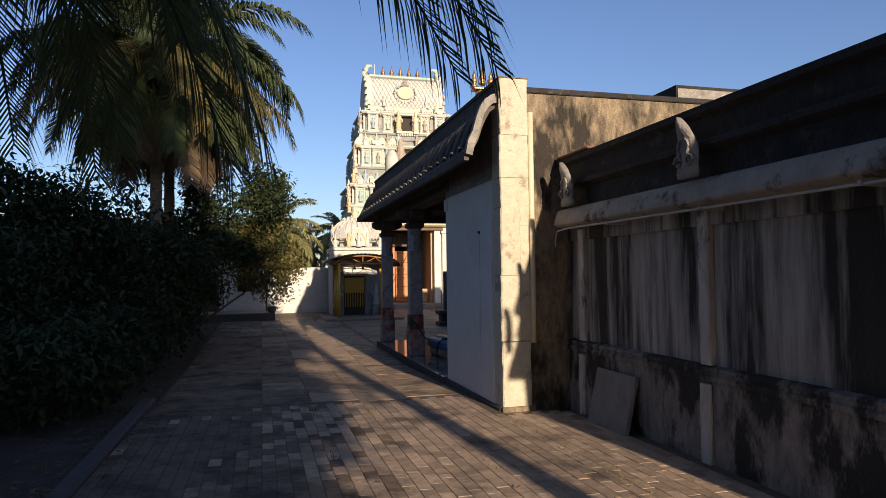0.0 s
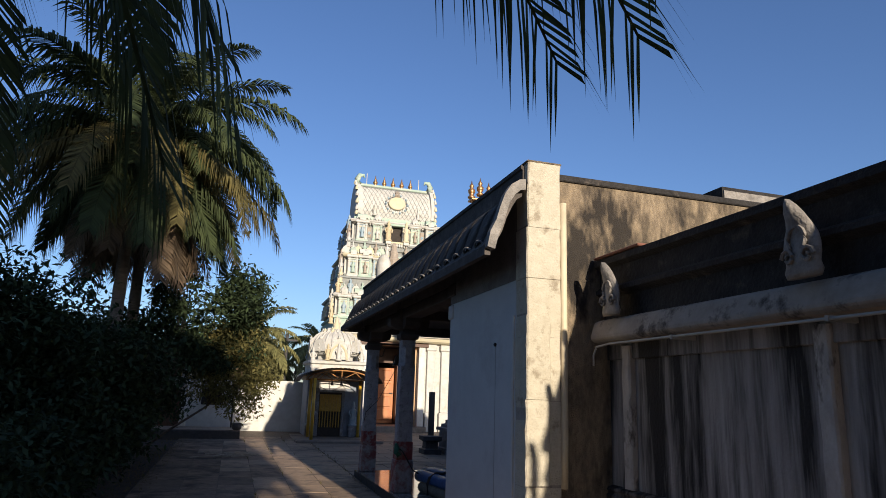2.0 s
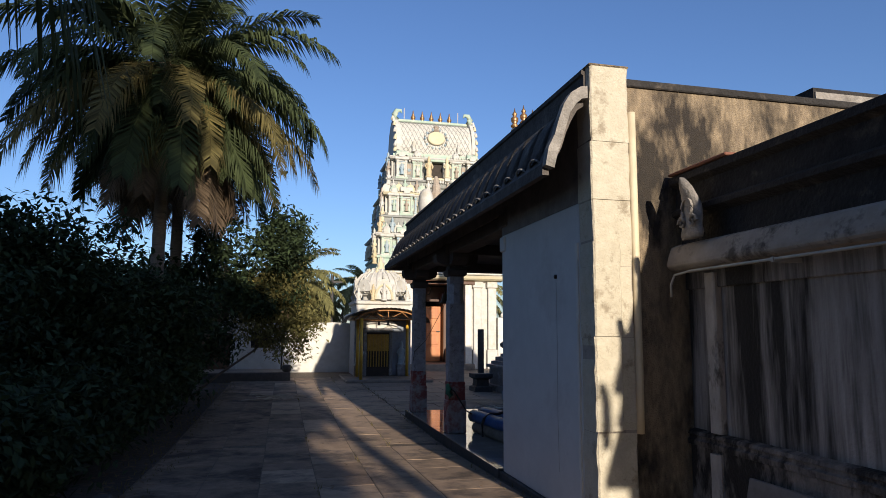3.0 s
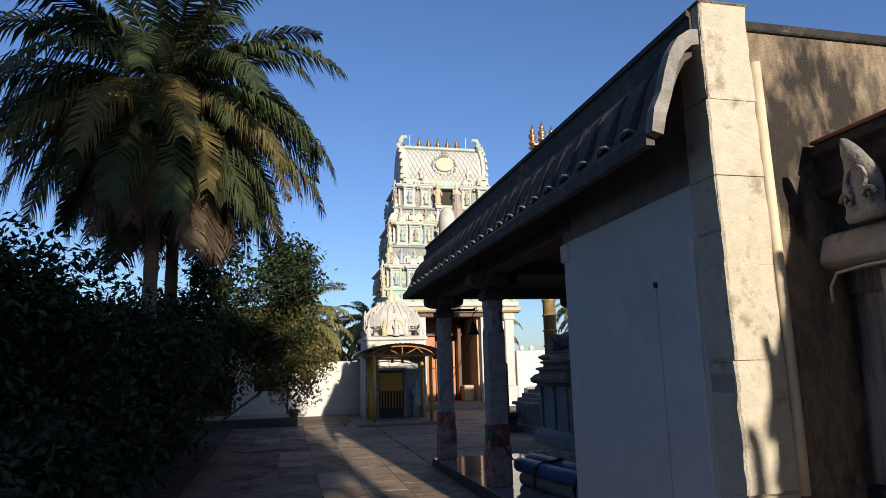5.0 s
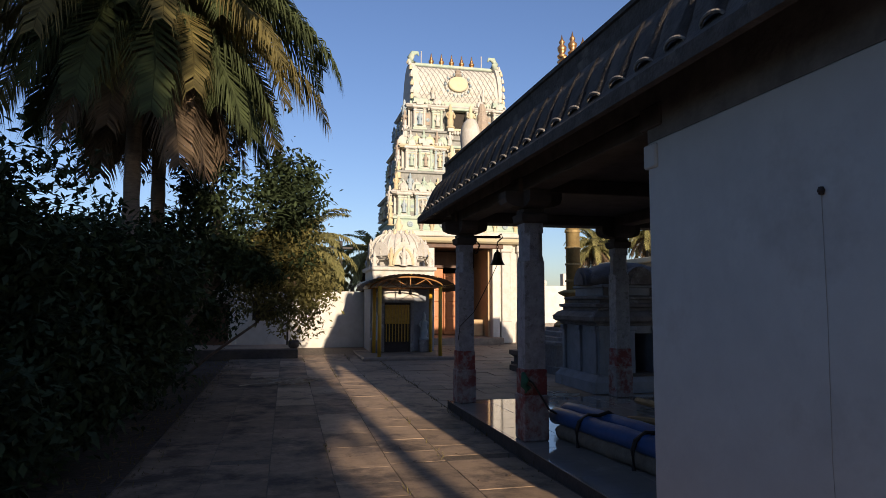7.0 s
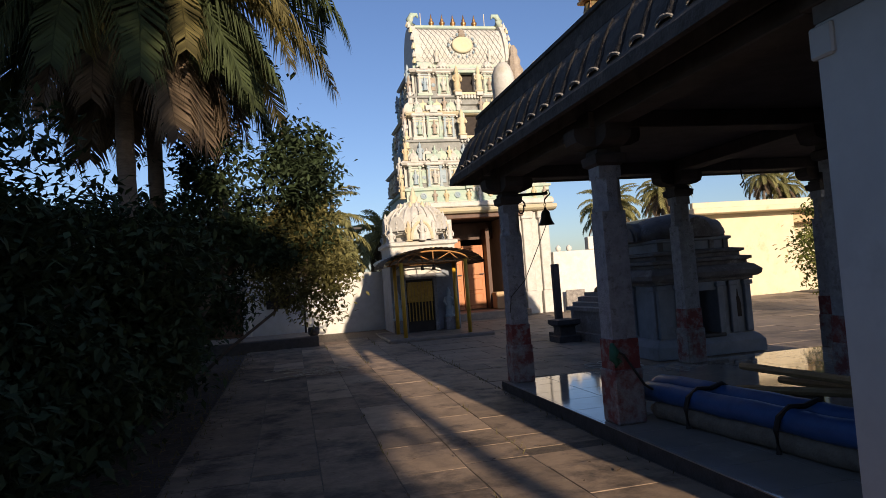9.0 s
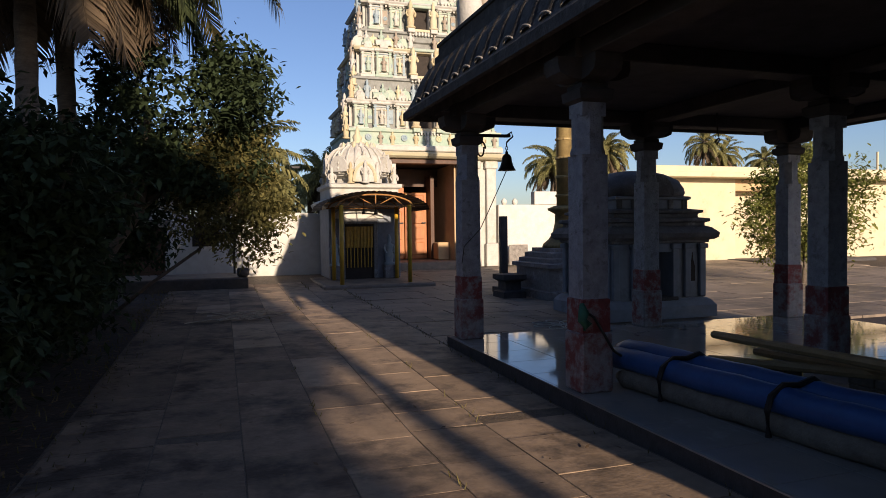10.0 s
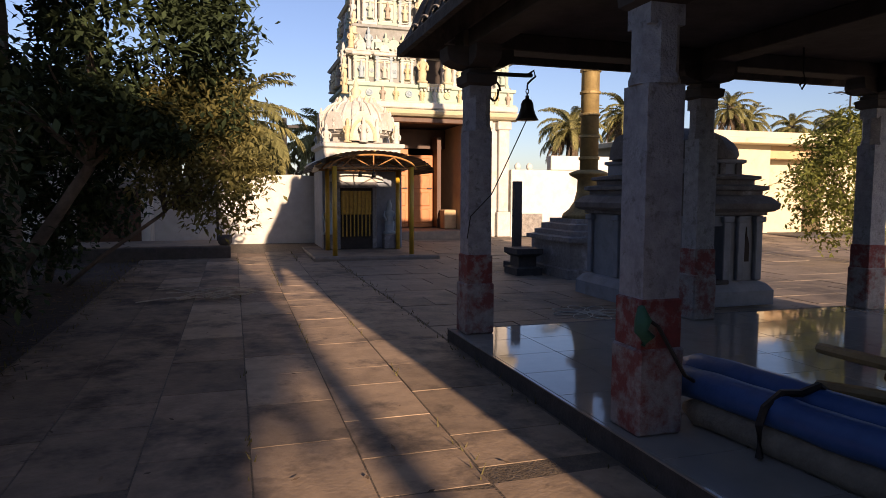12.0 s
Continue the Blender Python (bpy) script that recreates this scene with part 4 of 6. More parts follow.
for x in (2.78, 4.12):
    p_ = again("guardian", FIGS[4], Matrix.Translation((x, 23.86, 0.55)) @ Matrix.Scale(1.15, 4), sh)
    part("pedestal", box(x - 0.14, x + 0.14, 23.74, 24.0, SZ, 0.55, bev=0.015), GRANITE, sh)
part("cornice", square(bmesh.new(), 3.55, 24.8, [(0.92, 0.84, 1.95), (1.06, 0.96, 2.0), (1.10, 1.0, 2.08), (1.0, 0.9, 2.16), (0.86, 0.8, 2.18), (0.86, 0.8, 2.42), (0.94, 0.88, 2.46), (0.94, 0.88, 2.54), (0.7, 0.7, 2.58)]), TOWER, sh, "moulded cream cornice")
part("neck", lathe(bmesh.new(), 3.55, 24.8, [(0.66, 2.56), (0.62, 2.60), (0.62, 2.72), (0.78, 2.76), (0.80, 2.82)], 8, rot=math.pi / 8), TOWER, sh)
part("dome", lathe(bmesh.new(), 3.55, 24.8, [(0.78, 2.80), (0.84, 2.92), (0.84, 3.06), (0.76, 3.24), (0.60, 3.42), (0.42, 3.52), (0.40, 3.56), (0.22, 3.62)], 16), TOWER, sh, "ribbed cream dome", True)
part("finial", lathe(bmesh.new(), 3.55, 24.8, [(0.16, 3.60), (0.20, 3.64), (0.10, 3.70), (0.13, 3.80), (0.06, 3.88), (0.07, 3.92), (0.01, 4.08)], 10), TOWERY, sh, "yellow pot finial", True)
for k in range(24):
    a = 2 * math.pi * k / 24
    part("dome_rib", tube(bmesh.new(), [(3.55 + r_ * math.cos(a), 24.8 + r_ * math.sin(a), z_) for r_, z_ in ((0.80, 2.82), (0.86, 2.95), (0.855, 3.06), (0.78, 3.24), (0.62, 3.42), (0.44, 3.52))], 0.03, 5), TOWER, sh)
for k in range(16):
    a = 2 * math.pi * k / 16
    part("petal", lathe(bmesh.new(), 3.55 + 0.42 * math.cos(a), 24.8 + 0.42 * math.sin(a), [(0.05, 3.46), (0.075, 3.52), (0.04, 3.60), (0.01, 3.64)], 6), TOWERY if k % 2 else TOWER, sh)
part("front_gable", loft(bmesh.new(), [[Vector((3.55 + 0.27 * math.cos(a), y, 2.60 + 0.46 * math.sin(a))) for a in [math.pi * i / 14 for i in range(15)]] for y in (23.92, 24.1)]), TOWER, sh, "horseshoe gable on the dome")
part("gable_rim", tube(bmesh.new(), [(3.55 + 0.27 * math.cos(a), 23.92, 2.60 + 0.46 * math.sin(a)) for a in [math.pi * i / 14 for i in range(15)]], 0.04, 6), TOWERY, sh)
again("gable_figure", FIGS[2], Matrix.Translation((3.55, 23.86, 2.56)) @ Matrix.Scale(0.85, 4), sh)
for k in range(14):
    part("cornice_bead", lathe(bmesh.new(), 2.66 + k * 0.137, 23.84, [(0.015, 2.08), (0.045, 2.12), (0.015, 2.17)], 6), TOWERY if k % 3 else TOWERB, sh)
for k in range(8):
    a = math.pi / 4 * k - math.pi / 2
    again("niche_gable", KUDU["tower_cream"], Matrix.Translation((3.55 + 0.80 * math.cos(a), 24.8 + 0.80 * math.sin(a), 2.86)) @ Matrix.Rotation(a + math.pi / 2, 4, "Z") @ Matrix.Scale(1.5, 4), sh)
    again("dome_figure", FIGS[(2, 0)[k % 2]], Matrix.Translation((3.55 + 0.86 * math.cos(a + 0.39), 24.8 + 0.86 * math.sin(a + 0.39), 2.56)) @ Matrix.Scale(0.8, 4), sh)
for sx, sy in ((-1, -1), (1, -1), (-1, 1), (1, 1), (0, -1)):
    again("corner_figure", FIGS[2], Matrix.Translation((3.55 + sx * 0.78, 24.8 + sy * 0.70, 2.42)) @ Matrix.Scale(0.85, 4), sh)

cp = thing("arched_canopy", (3.45, 23.0, SZ), "yellow steel canopy with an arched sheet roof before the shrine", "canopy")
for x, y in ((2.66, 22.35), (4.26, 22.35), (2.70, 23.7), (4.30, 23.7)):
    part("post", tube(bmesh.new(), [(x, y, SZ), (x, y, 2.12)], 0.05, 12), YEL, cp, "", True)
for y in (22.35, 23.7):
    arc = [(3.46 + 0.88 * math.cos(a), y, 2.09 + 0.29 * math.sin(a)) for a in [math.pi * i / 14 for i in range(15)]]
    tr = part("truss", tube(bmesh.new(), arc, 0.02, 6), RUSTY, cp, "curved rusty orange truss")
    part("tie", tube(bmesh.new(), [(2.52, y, 2.09), (4.40, y, 2.09)], 0.02, 6), RUSTY, tr)
    part("king_post", tube(bmesh.new(), [(3.46, y, 2.08), (3.46, y, 2.37)], 0.014, 6), RUSTY, tr)
    for s in (-1, 1):
        part("brace", tube(bmesh.new(), [(3.46, y, 2.09), (3.46 + s * 0.42, y, 2.32)], 0.012, 6), RUSTY, tr)
        part("brace", tube(bmesh.new(), [(3.46 + s * 0.42, y, 2.32), (3.46 + s * 0.66, y, 2.10)], 0.012, 6), RUSTY, tr)
for k in range(5):
    a = math.pi * (0.08 + 0.21 * k)
    part("purlin", tube(bmesh.new(), [(3.46 + 1.12 * math.cos(a), 22.2, 2.08 + 0.37 * math.sin(a)), (3.46 + 1.12 * math.cos(a), 23.95, 2.08 + 0.37 * math.sin(a))], 0.015, 6), YEL, cp)
bm = bmesh.new()
rows = []
for i in range(61):
    a = math.pi * (i / 60)
    r_ = 0.008 * (1 if i % 2 else -1)
    rows.append([Vector((3.46 + (1.25 + r_) * math.cos(a), y, 2.00 + (0.46 + r_) * math.sin(a))) for y in (22.22, 24.0)])
loft(bm, rows, close=False, caps=False)
bmesh.ops.solidify(bm, geom=bm.faces[:], thickness=0.012)
part("roof_sheet", bm, SHEET, cp, "rusty corrugated arched sheet")
for x in (3.18, 3.46):
    part("small_bell", lathe(bmesh.new(), x, 22.35, [(0.05, 1.90), (0.04, 1.94), (0.028, 2.0), (0.008, 2.03), (0.006, 2.08)], 10), BELLM, cp, "", True)

# the shrine and its canopy stand close before the boundary wall
sh.location, sh.scale = (3.926, 27.032, -0.136), (1.137, 1.137, 1.137)
cp.location, cp.scale = (3.812, 24.871, 0.057), (1.10, 1.137, 1.045)

# ---- boundary walls ----
bw = thing("wall_boundary", (-2, 28.1, 0.1), "rough whitewashed boundary wall", "wall", kind="structure")
bm = bmesh.new()
rows = []
for i in range(61):
    x = -14 + i * 0.297
    zt = 1.90 + 0.04 * noise.noise((x * 1.5, 0, 0)) + (0.04 if x > 1.5 else 0)
    rows.append([Vector((x, 27.95, -0.1)), Vector((x, 27.97, zt)), Vector((x, 28.24, zt)), Vector((x, 28.26, -0.1))])
loft(bm, rows)
part("body", bm, WHITE, bw)
bw2 = thing("wall_boundary_east", (12, 28.7, 0.1), "whitewashed boundary wall beside the gate tower", "wall", kind="structure")
part("body", box(9.1, 14.5, 28.6, 28.85, -0.1, 2.22, bev=0.02), WHITE, bw2)
part("raised_section", box(10.45, 14.5, 28.57, 28.88, 2.22, 2.68, bev=0.02), WHITE, bw2)
for x in (9.35, 9.75):
    part("ball", lathe(bmesh.new(), x, 28.7, [(0.04, 2.2), (0.10, 2.28), (0.10, 2.36), (0.03, 2.44)], 10), WHITE, bw2, "", True)

# ---- low house and raised step at the far left of the yard ----
hs = thing("low_house", (-4.5, 27.0, 0.1), "low whitewashed house with a dark wooden door under trees", "house")
part("wall", box(-9, -1.15, 27.0, 27.9, -0.1, 2.35), WHITE, hs)
d_ = part("door", box(-2.75, -1.35, 26.93, 26.995, 0.25, 1.55, bev=0.01), WOODD, hs, "dark double wooden door")
part("lintel", box(-2.9, -1.2, 26.9, 27.0, 1.58, 1.75, bev=0.01), CORNICE, hs)
for k in range(4):
    part("panel", box(-2.68 + k * 0.34, -2.42 + k * 0.34, 26.90, 26.935, 0.35, 1.45, bev=0.01), WOODD, d_)
part("awning", box(-9, -1.0, 26.5, 28.2, 2.35, 2.45), TERRA, hs)
st = thing("raised_step", (-1.2, 26, 0.0), "long low stone step before the house", "step", kind="structure")
part("slab", box(-5.5, 0.72, 24.95, 26.98, -0.1, 0.25, bev=0.02), GRANDK, st)
part("top", box(-5.4, 0.70, 25.0, 26.97, 0.25, 0.27), SLABJ, st)
wb = thing("barred_window", (-0.35, 27.93, 1.2), "small barred window in the boundary wall", "window", kind="structure")
part("hole", box(-0.7, 0.0, 27.935, 27.95, 1.0, 1.55), SHADEIN, wb)
for k in range(8):
    part("bar", tube(bmesh.new(), [(-0.66 + k * 0.09, 27.92, 1.0), (-0.66 + k * 0.09, 27.92, 1.55)], 0.012, 5), IRON, wb)
pl = part("iron_pole", tube(bmesh.new(), [(0.42, 26.6, 0.265), (0.42, 26.6, 1.85)], 0.03, 8), IRON)
tagged(pl, "thin dark iron pole standing on the stone step", "pole")
pt = part("stone_pot", lathe(bmesh.new(), 0.60, 25.15, [(0.10, 0.27), (0.15, 0.32), (0.16, 0.45), (0.13, 0.50), (0.11, 0.50), (0.12, 0.42)], 12), GRANDK, None, "", True)
tagged(pt, "small dark stone pot on the step corner", "pot")

# ---- brass flagstaff ----
fs = thing("flagstaff", (7.3, 20.7, -0.05), "tall ringed brass temple flagstaff on a stepped stone base", "flagstaff")
part("base_block", square(bmesh.new(), 7.3, 20.7, [(0.86, 0.86, -0.1), (0.86, 0.86, 0.08), (0.80, 0.80, 0.10), (0.80, 0.80, 0.58)]), GRANITE, fs)
part("base_moulding", square(bmesh.new(), 7.3, 20.7, [(0.88, 0.88, 0.58), (0.88, 0.88, 0.66), (0.76, 0.76, 0.68), (0.76, 0.76, 0.76), (0.66, 0.66, 0.78), (0.66, 0.66, 0.88), (0.54, 0.54, 0.90), (0.54, 0.54, 0.98)]), GRANITE, fs)
part("brass_base", lathe(bmesh.new(), 7.3, 20.7, [(0.50, 0.98), (0.48, 1.06), (0.36, 1.16), (0.27, 1.30), (0.22, 1.50), (0.21, 1.72), (0.36, 1.80), (0.38, 1.84), (0.22, 1.90)], 20), GOLDPAINT, fs, "flared brass foot", True)
part("mast", lathe(bmesh.new(), 7.3, 20.7, [(0.175, 1.88), (0.170, 5.0), (0.150, 7.7)], 18), GOLDPAINT, fs, "", True)
for k in range(14):
    z = 2.12 + k * 0.41
    part("ring", lathe(bmesh.new(), 7.3, 20.7, [(0.175, z - 0.03), (0.20, z - 0.02), (0.20, z + 0.02), (0.175, z + 0.03)], 18), GOLDPAINT, fs)
part("top_plate", box(7.02, 7.72, 20.5, 20.9, 7.70, 7.78, bev=0.02), COPPER, fs)
for k, x in enumerate((7.08, 7.37, 7.66)):
    z = 7.78 + 0.12 * (k == 1)
    part("head_spire", lathe(bmesh.new(), x, 20.7, [(0.10, z), (0.13, z + 0.06), (0.06, z + 0.12), (0.11, z + 0.2), (0.12, z + 0.28), (0.05, z + 0.36), (0.08, z + 0.42), (0.03, z + 0.5), (0.005, z + 0.62)], 10), COPPER, fs, "", True)
for x in (7.2, 7.54):
    for y in (20.55, 20.85):
        part("hanging_bell", lathe(bmesh.new(), x, y, [(0.05, 7.52), (0.04, 7.58), (0.02, 7.64), (0.006, 7.70)], 8), COPPER, fs)
tagged(part("stone_post", box(6.27, 6.43, 21.82, 21.98, -0.1, 1.70, bev=0.012), GRANDK), "slim dark granite lamp post", "post")
pb = thing("altar_block", (6.35, 21.0, -0.05), "low dark stone altar block beside the flagstaff", "altar")
part("block", square(bmesh.new(), 6.05, 20.9, [(0.26, 0.3, -0.1), (0.26, 0.3, 0.05), (0.18, 0.2, 0.08), (0.18, 0.2, 0.26), (0.27, 0.3, 0.32), (0.27, 0.3, 0.42)]), GRANDK, pb)
part("post_foot", box(6.14, 6.56, 21.70, 22.1, -0.1, 0.06, bev=0.01), GRANDK, pb)
lt = thing("stone_lattice", (8.9, 27.8, 0.1), "small white pierced screen standing by the wall", "screen")
part("frame", box(9.35, 10.05, 28.30, 28.36, 0.15, 0.85, bev=0.01), STUCCO, lt)

# ---- bull shrine beyond the hall ----
ns = thing("bull_shrine", (6.97, 17.7, -0.08), "squat pale-blue shrine with a weathered grey dome", "shrine")
N0, NX, NY = -0.10, 6.97, 17.7
part("plinth", square(bmesh.new(), NX, NY, [(1.04, 0.94, N0), (1.04, 0.94, 0.10), (0.97, 0.87, 0.19), (0.92, 0.82, 0.22)]), BLUEG, ns, "sloping pale-blue plinth")
part("wall", box(6.08, 6.80, 16.90, 18.5, 0.2, 1.16), BLUEG, ns)
part("wall", box(7.20, 7.86, 16.90, 18.5, 0.2, 1.16), BLUEG, ns)
part("wall", box(6.80, 7.20, 18.3, 18.5, 0.2, 1.16), SHADEIN, ns)
part("lintel", box(6.80, 7.20, 16.88, 18.3, 1.00, 1.16), BLUEG, ns)
part("inside", box(6.80, 7.20, 17.6, 18.29, 0.2, 1.00), SHADEIN, ns)
part("threshold", box(6.72, 7.28, 16.80, 17.6, 0.2, 0.26, bev=0.01), GRANDK, ns, "worn dark threshold")
for x in (6.06, 6.42, 6.68, 7.20, 7.44, 7.74):
    pl = part("pilaster", box(x, x + 0.12, 16.84, 16.92, 0.24, 1.14, bev=0.012), BLUEG, ns)
    part("capital", box(x - 0.03, x + 0.15, 16.81, 16.92, 1.05, 1.13, bev=0.012), BLUEG, pl)
for y in (16.92, 17.62, 18.36):
    pl = part("pilaster", box(6.03, 6.09, y, y + 0.12, 0.24, 1.14, bev=0.012), BLUEG, ns)
    part("capital", box(6.00, 6.09, y - 0.03, y + 0.15, 1.05, 1.13, bev=0.012), BLUEG, pl)
bm = bmesh.new()
loft(bm, [[Vector((7.62 + a, y, b)) for a, b in ((-0.05, 0.50), (0.05, 0.50), (0.05, 0.72), (0.03, 0.82), (0.012, 0.86), (0.0, 0.98), (-0.012, 0.86), (-0.03, 0.82), (-0.05, 0.72))] for y in (16.885, 16.905)])
part("niche", bm, SHADEIN, ns, "small pointed niche painted as a dark shaded plate")
part("cornice", square(bmesh.new(), NX, NY, [(0.90, 0.81, 1.14), (0.95, 0.86, 1.15), (0.95, 0.86, 1.19), (1.01, 0.92, 1.20), (1.06, 0.97, 1.24), (1.07, 0.98, 1.31), (1.04, 0.95, 1.34), (0.98, 0.89, 1.40), (0.90, 0.81, 1.43), (0.90, 0.81, 1.48), (0.96, 0.87, 1.50), (0.96, 0.87, 1.55), (0.82, 0.74, 1.57), (0.82, 0.74, 1.63), (0.88, 0.80, 1.65), (0.88, 0.80, 1.69), (0.7, 0.62, 1.72)]), DOMEG, ns, "blackened stepped cornice")
part("neck", square(bmesh.new(), NX, NY, [(0.70, 0.62, 1.70), (0.70, 0.62, 1.86), (0.74, 0.66, 1.88), (0.74, 0.66, 1.92), (0.70, 0.62, 1.93)]), BLUEG, ns)
for x in (6.27, 6.55, 7.27, 7.55):
    part("neck_pilaster", box(x, x + 0.10, 17.05, 17.10, 1.71, 1.88, bev=0.008), DOMEG, ns)
bm = bmesh.new()
rows = []
for z, k in ((1.90, 0.96), (1.93, 1.06), (1.99, 1.10), (2.07, 1.08), (2.16, 1.0), (2.25, 0.86), (2.32, 0.68), (2.37, 0.44), (2.39, 0.2)):
    rows.append([Vector((NX + 0.75 * k * math.copysign(abs(math.cos(a)) ** 0.6, math.cos(a)), NY + 0.66 * k * math.copysign(abs(math.sin(a)) ** 0.6, math.sin(a)), z)) for a in [2 * math.pi * i / 32 for i in range(32)]])
loft(bm, rows)
dm = part("dome", bm, DOMEG, ns, "weathered grey vaulted dome", True)
for sx, sy, rz in ((0, -1, 0), (-1, 0, -90), (1, 0, 90), (0, 1, 180)):
    for r_, d_ in ((0.30, 0.0), (0.22, 0.035)):
        bm = loft(bmesh.new(), [[Vector((r_ * math.cos(a), y, 1.93 + 1.15 * r_ * math.sin(a))) for a in [math.pi * i / 14 for i in range(15)]] for y in (-0.05 - d_, 0.12)])
        bmesh.ops.transform(bm, matrix=pose(NX + sx * 0.83, NY + sy * 0.74, 0, 0, 0, rz), verts=bm.verts[:])
        part("arched_gable", bm, DOMEG, dm)

# ---- cream building at the far right ----
yb = thing("cream_building", (20, 30, -0.1), "flat-roofed cream building with a projecting roof slab", "building")
part("wall", box(14.6, 18.9, 28.4, 33.0, -0.2, 3.2), CREAMB, yb)
part("wall", box(21.3, 34.0, 28.4, 33.0, -0.2, 3.2), CREAMB, yb)
part("recess_wall", box(18.9, 21.3, 29.2, 33.0, -0.2, 3.2), CREAMB, yb)
part("lintel", box(18.9, 21.3, 28.45, 29.2, 2.75, 3.2), OCHRE, yb)
part("roof_slab", box(14.2, 34.2, 27.7, 33.2, 3.2, 3.40, bev=0.02), CREAMB, yb, "projecting cream roof slab")
part("parapet", box(14.3, 34.0, 27.9, 28.1, 3.40, 3.62, bev=0.02), CREAMB, yb)
part("step", box(18.5, 24, 26.6, 28.4, -0.2, 0.12, bev=0.03), GRANDK, yb)
for k in range(2):
    part("roof_tank_pipe", tube(bmesh.new(), [(24 + k * 3, 29, 3.6), (24 + k * 3, 29, 4.5)], 0.05, 8), CREAMB, yb)
tv = thing("tv_mast", (27, 33, 3.4), "thin rooftop television aerial", "aerial")
part("mast", tube(bmesh.new(), [(26.5, 32, 3.4), (26.5, 32, 6.2)], 0.04, 6), IRON, tv)
part("boom", tube(bmesh.new(), [(25.6, 32, 5.9), (27.3, 32, 5.9)], 0.025, 6), IRON, tv)
for k in range(5):
    part("element", tube(bmesh.new(), [(25.7 + k * 0.35, 31.6, 5.9), (25.7 + k * 0.35, 32.4, 5.9)], 0.015, 5), IRON, tv)
oh = thing("far_house", (-4, 38, 0.1), "far yellow house with a tiled roof behind trees", "house")
part("wall", box(-7.5, -1.5, 37, 42, 0.0, 3.0), CREAMB, oh)
part("roof", loft(bmesh.new(), [[Vector((x, y, z)) for y, z in ((36.4, 2.95), (39.5, 3.8), (42.6, 2.95))] for x in (-8, -1)]), TERRA, oh)
for x in (-6.4, -4.4, -2.6):
    part("window", box(x, x + 0.9, 36.95, 37.0, 1.6, 2.6, bev=0.01), SHADEIN, oh)
up = thing("utility_pole", (3.2, 36, 0.1), "dark roadside utility pole with crossarms", "pole")
part("post", tube(bmesh.new(), [(2.9, 38, 0), (2.9, 38, 4.6)], 0.09, 8), GRANDK, up)
part("crossarm", box(2.3, 3.5, 37.95, 38.05, 4.2, 4.3), GRANDK, up)

# ---- things in and about the hall ----
bell = thing("hanging_bell", (3.73, 15.74, 2.2), "dark bronze temple bell hanging from an iron arm", "bell")
part("arm", tube(bmesh.new(), [(3.28, 15.74, 2.64), (3.70, 15.74, 2.645), (3.78, 15.74, 2.65)], 0.022, 8), IRON, bell)
part("hook", tube(bmesh.new(), [(3.74, 15.74, 2.66), (3.80, 15.74, 2.70), (3.82, 15.74, 2.64), (3.77, 15.74, 2.60), (3.73, 15.74, 2.56)], 0.012, 6), IRON, bell)
bm = tube(bmesh.new(), [(3.36 + 0.07 * math.cos(a) * (1 - i * 0.03), 15.74, 2.47 + 0.10 * math.sin(a)) for i, a in enumerate([k * 0.5 for k in range(14)])], 0.012, 5)
part("scroll", bm, IRON, bell, "curled iron scroll")
for k in range(3):
    part("chain_link", tube(bmesh.new(), [(3.73 + 0.018 * math.cos(a) * (1 if k % 2 else 0.2), 15.74 + 0.018 * math.cos(a) * (0.2 if k % 2 else 1), 2.53 - k * 0.045 + 0.026 * math.sin(a)) for a in [i * 0.785 for i in range(9)]], 0.006, 5), IRON, bell)
part("body", lathe(bmesh.new(), 3.73, 15.74, [(0.122, 2.19), (0.112, 2.205), (0.088, 2.25), (0.07, 2.31), (0.064, 2.36), (0.045, 2.395), (0.02, 2.41), (0.02, 2.44)], 20), BELLM, bell, "", True)
part("rope", tube(bmesh.new(), [(3.73, 15.74, 2.20), (3.60, 15.72, 1.95), (3.42, 15.64, 1.65), (3.28, 15.58, 1.42), (3.05, 15.56, 1.20), (3.02, 15.57, 0.98)], 0.006, 5), IRON, bell)

bd = thing("tarpaulin_bundle", (3.75, 11.4, 0.0), "long bundle wrapped in blue tarpaulin on the hall floor", "bundle")


def roll(x0, y0, x1, y1, z, r, m_, name, label=""):
    bm = bmesh.new()
    pts, rad = [], []
    for i in range(25):
        u = i / 24
        pts.append((x0 + (x1 - x0) * u + 0.012 * noise.noise((u * 9, z, 1)), y0 + (y1 - y0) * u, z + 0.02 * noise.noise((u * 7, z, 2))))
        rad.append(r * (1 + 0.10 * noise.noise((u * 14, z, 3))) * (0.45 if i in (0, 24) else 1))
    tube(bm, pts, rad, 14)
    return part(name, bm, m_, bd, label, True)


roll(3.50, 12.95, 3.78, 9.95, 0.25, 0.095, TARP, "tarpaulin_roll", "blue tarpaulin roll")
roll(3.72, 13.1, 4.0, 10.0, 0.28, 0.095, TARP, "tarpaulin_roll", "blue tarpaulin roll")
roll(3.52, 12.80, 3.80, 9.95, 0.085, 0.09, SACK, "sacking_roll", "dull brown sacking roll")
roll(3.74, 12.9, 4.02, 9.95, 0.095, 0.10, SACK, "sacking_roll", "dull brown sacking roll")
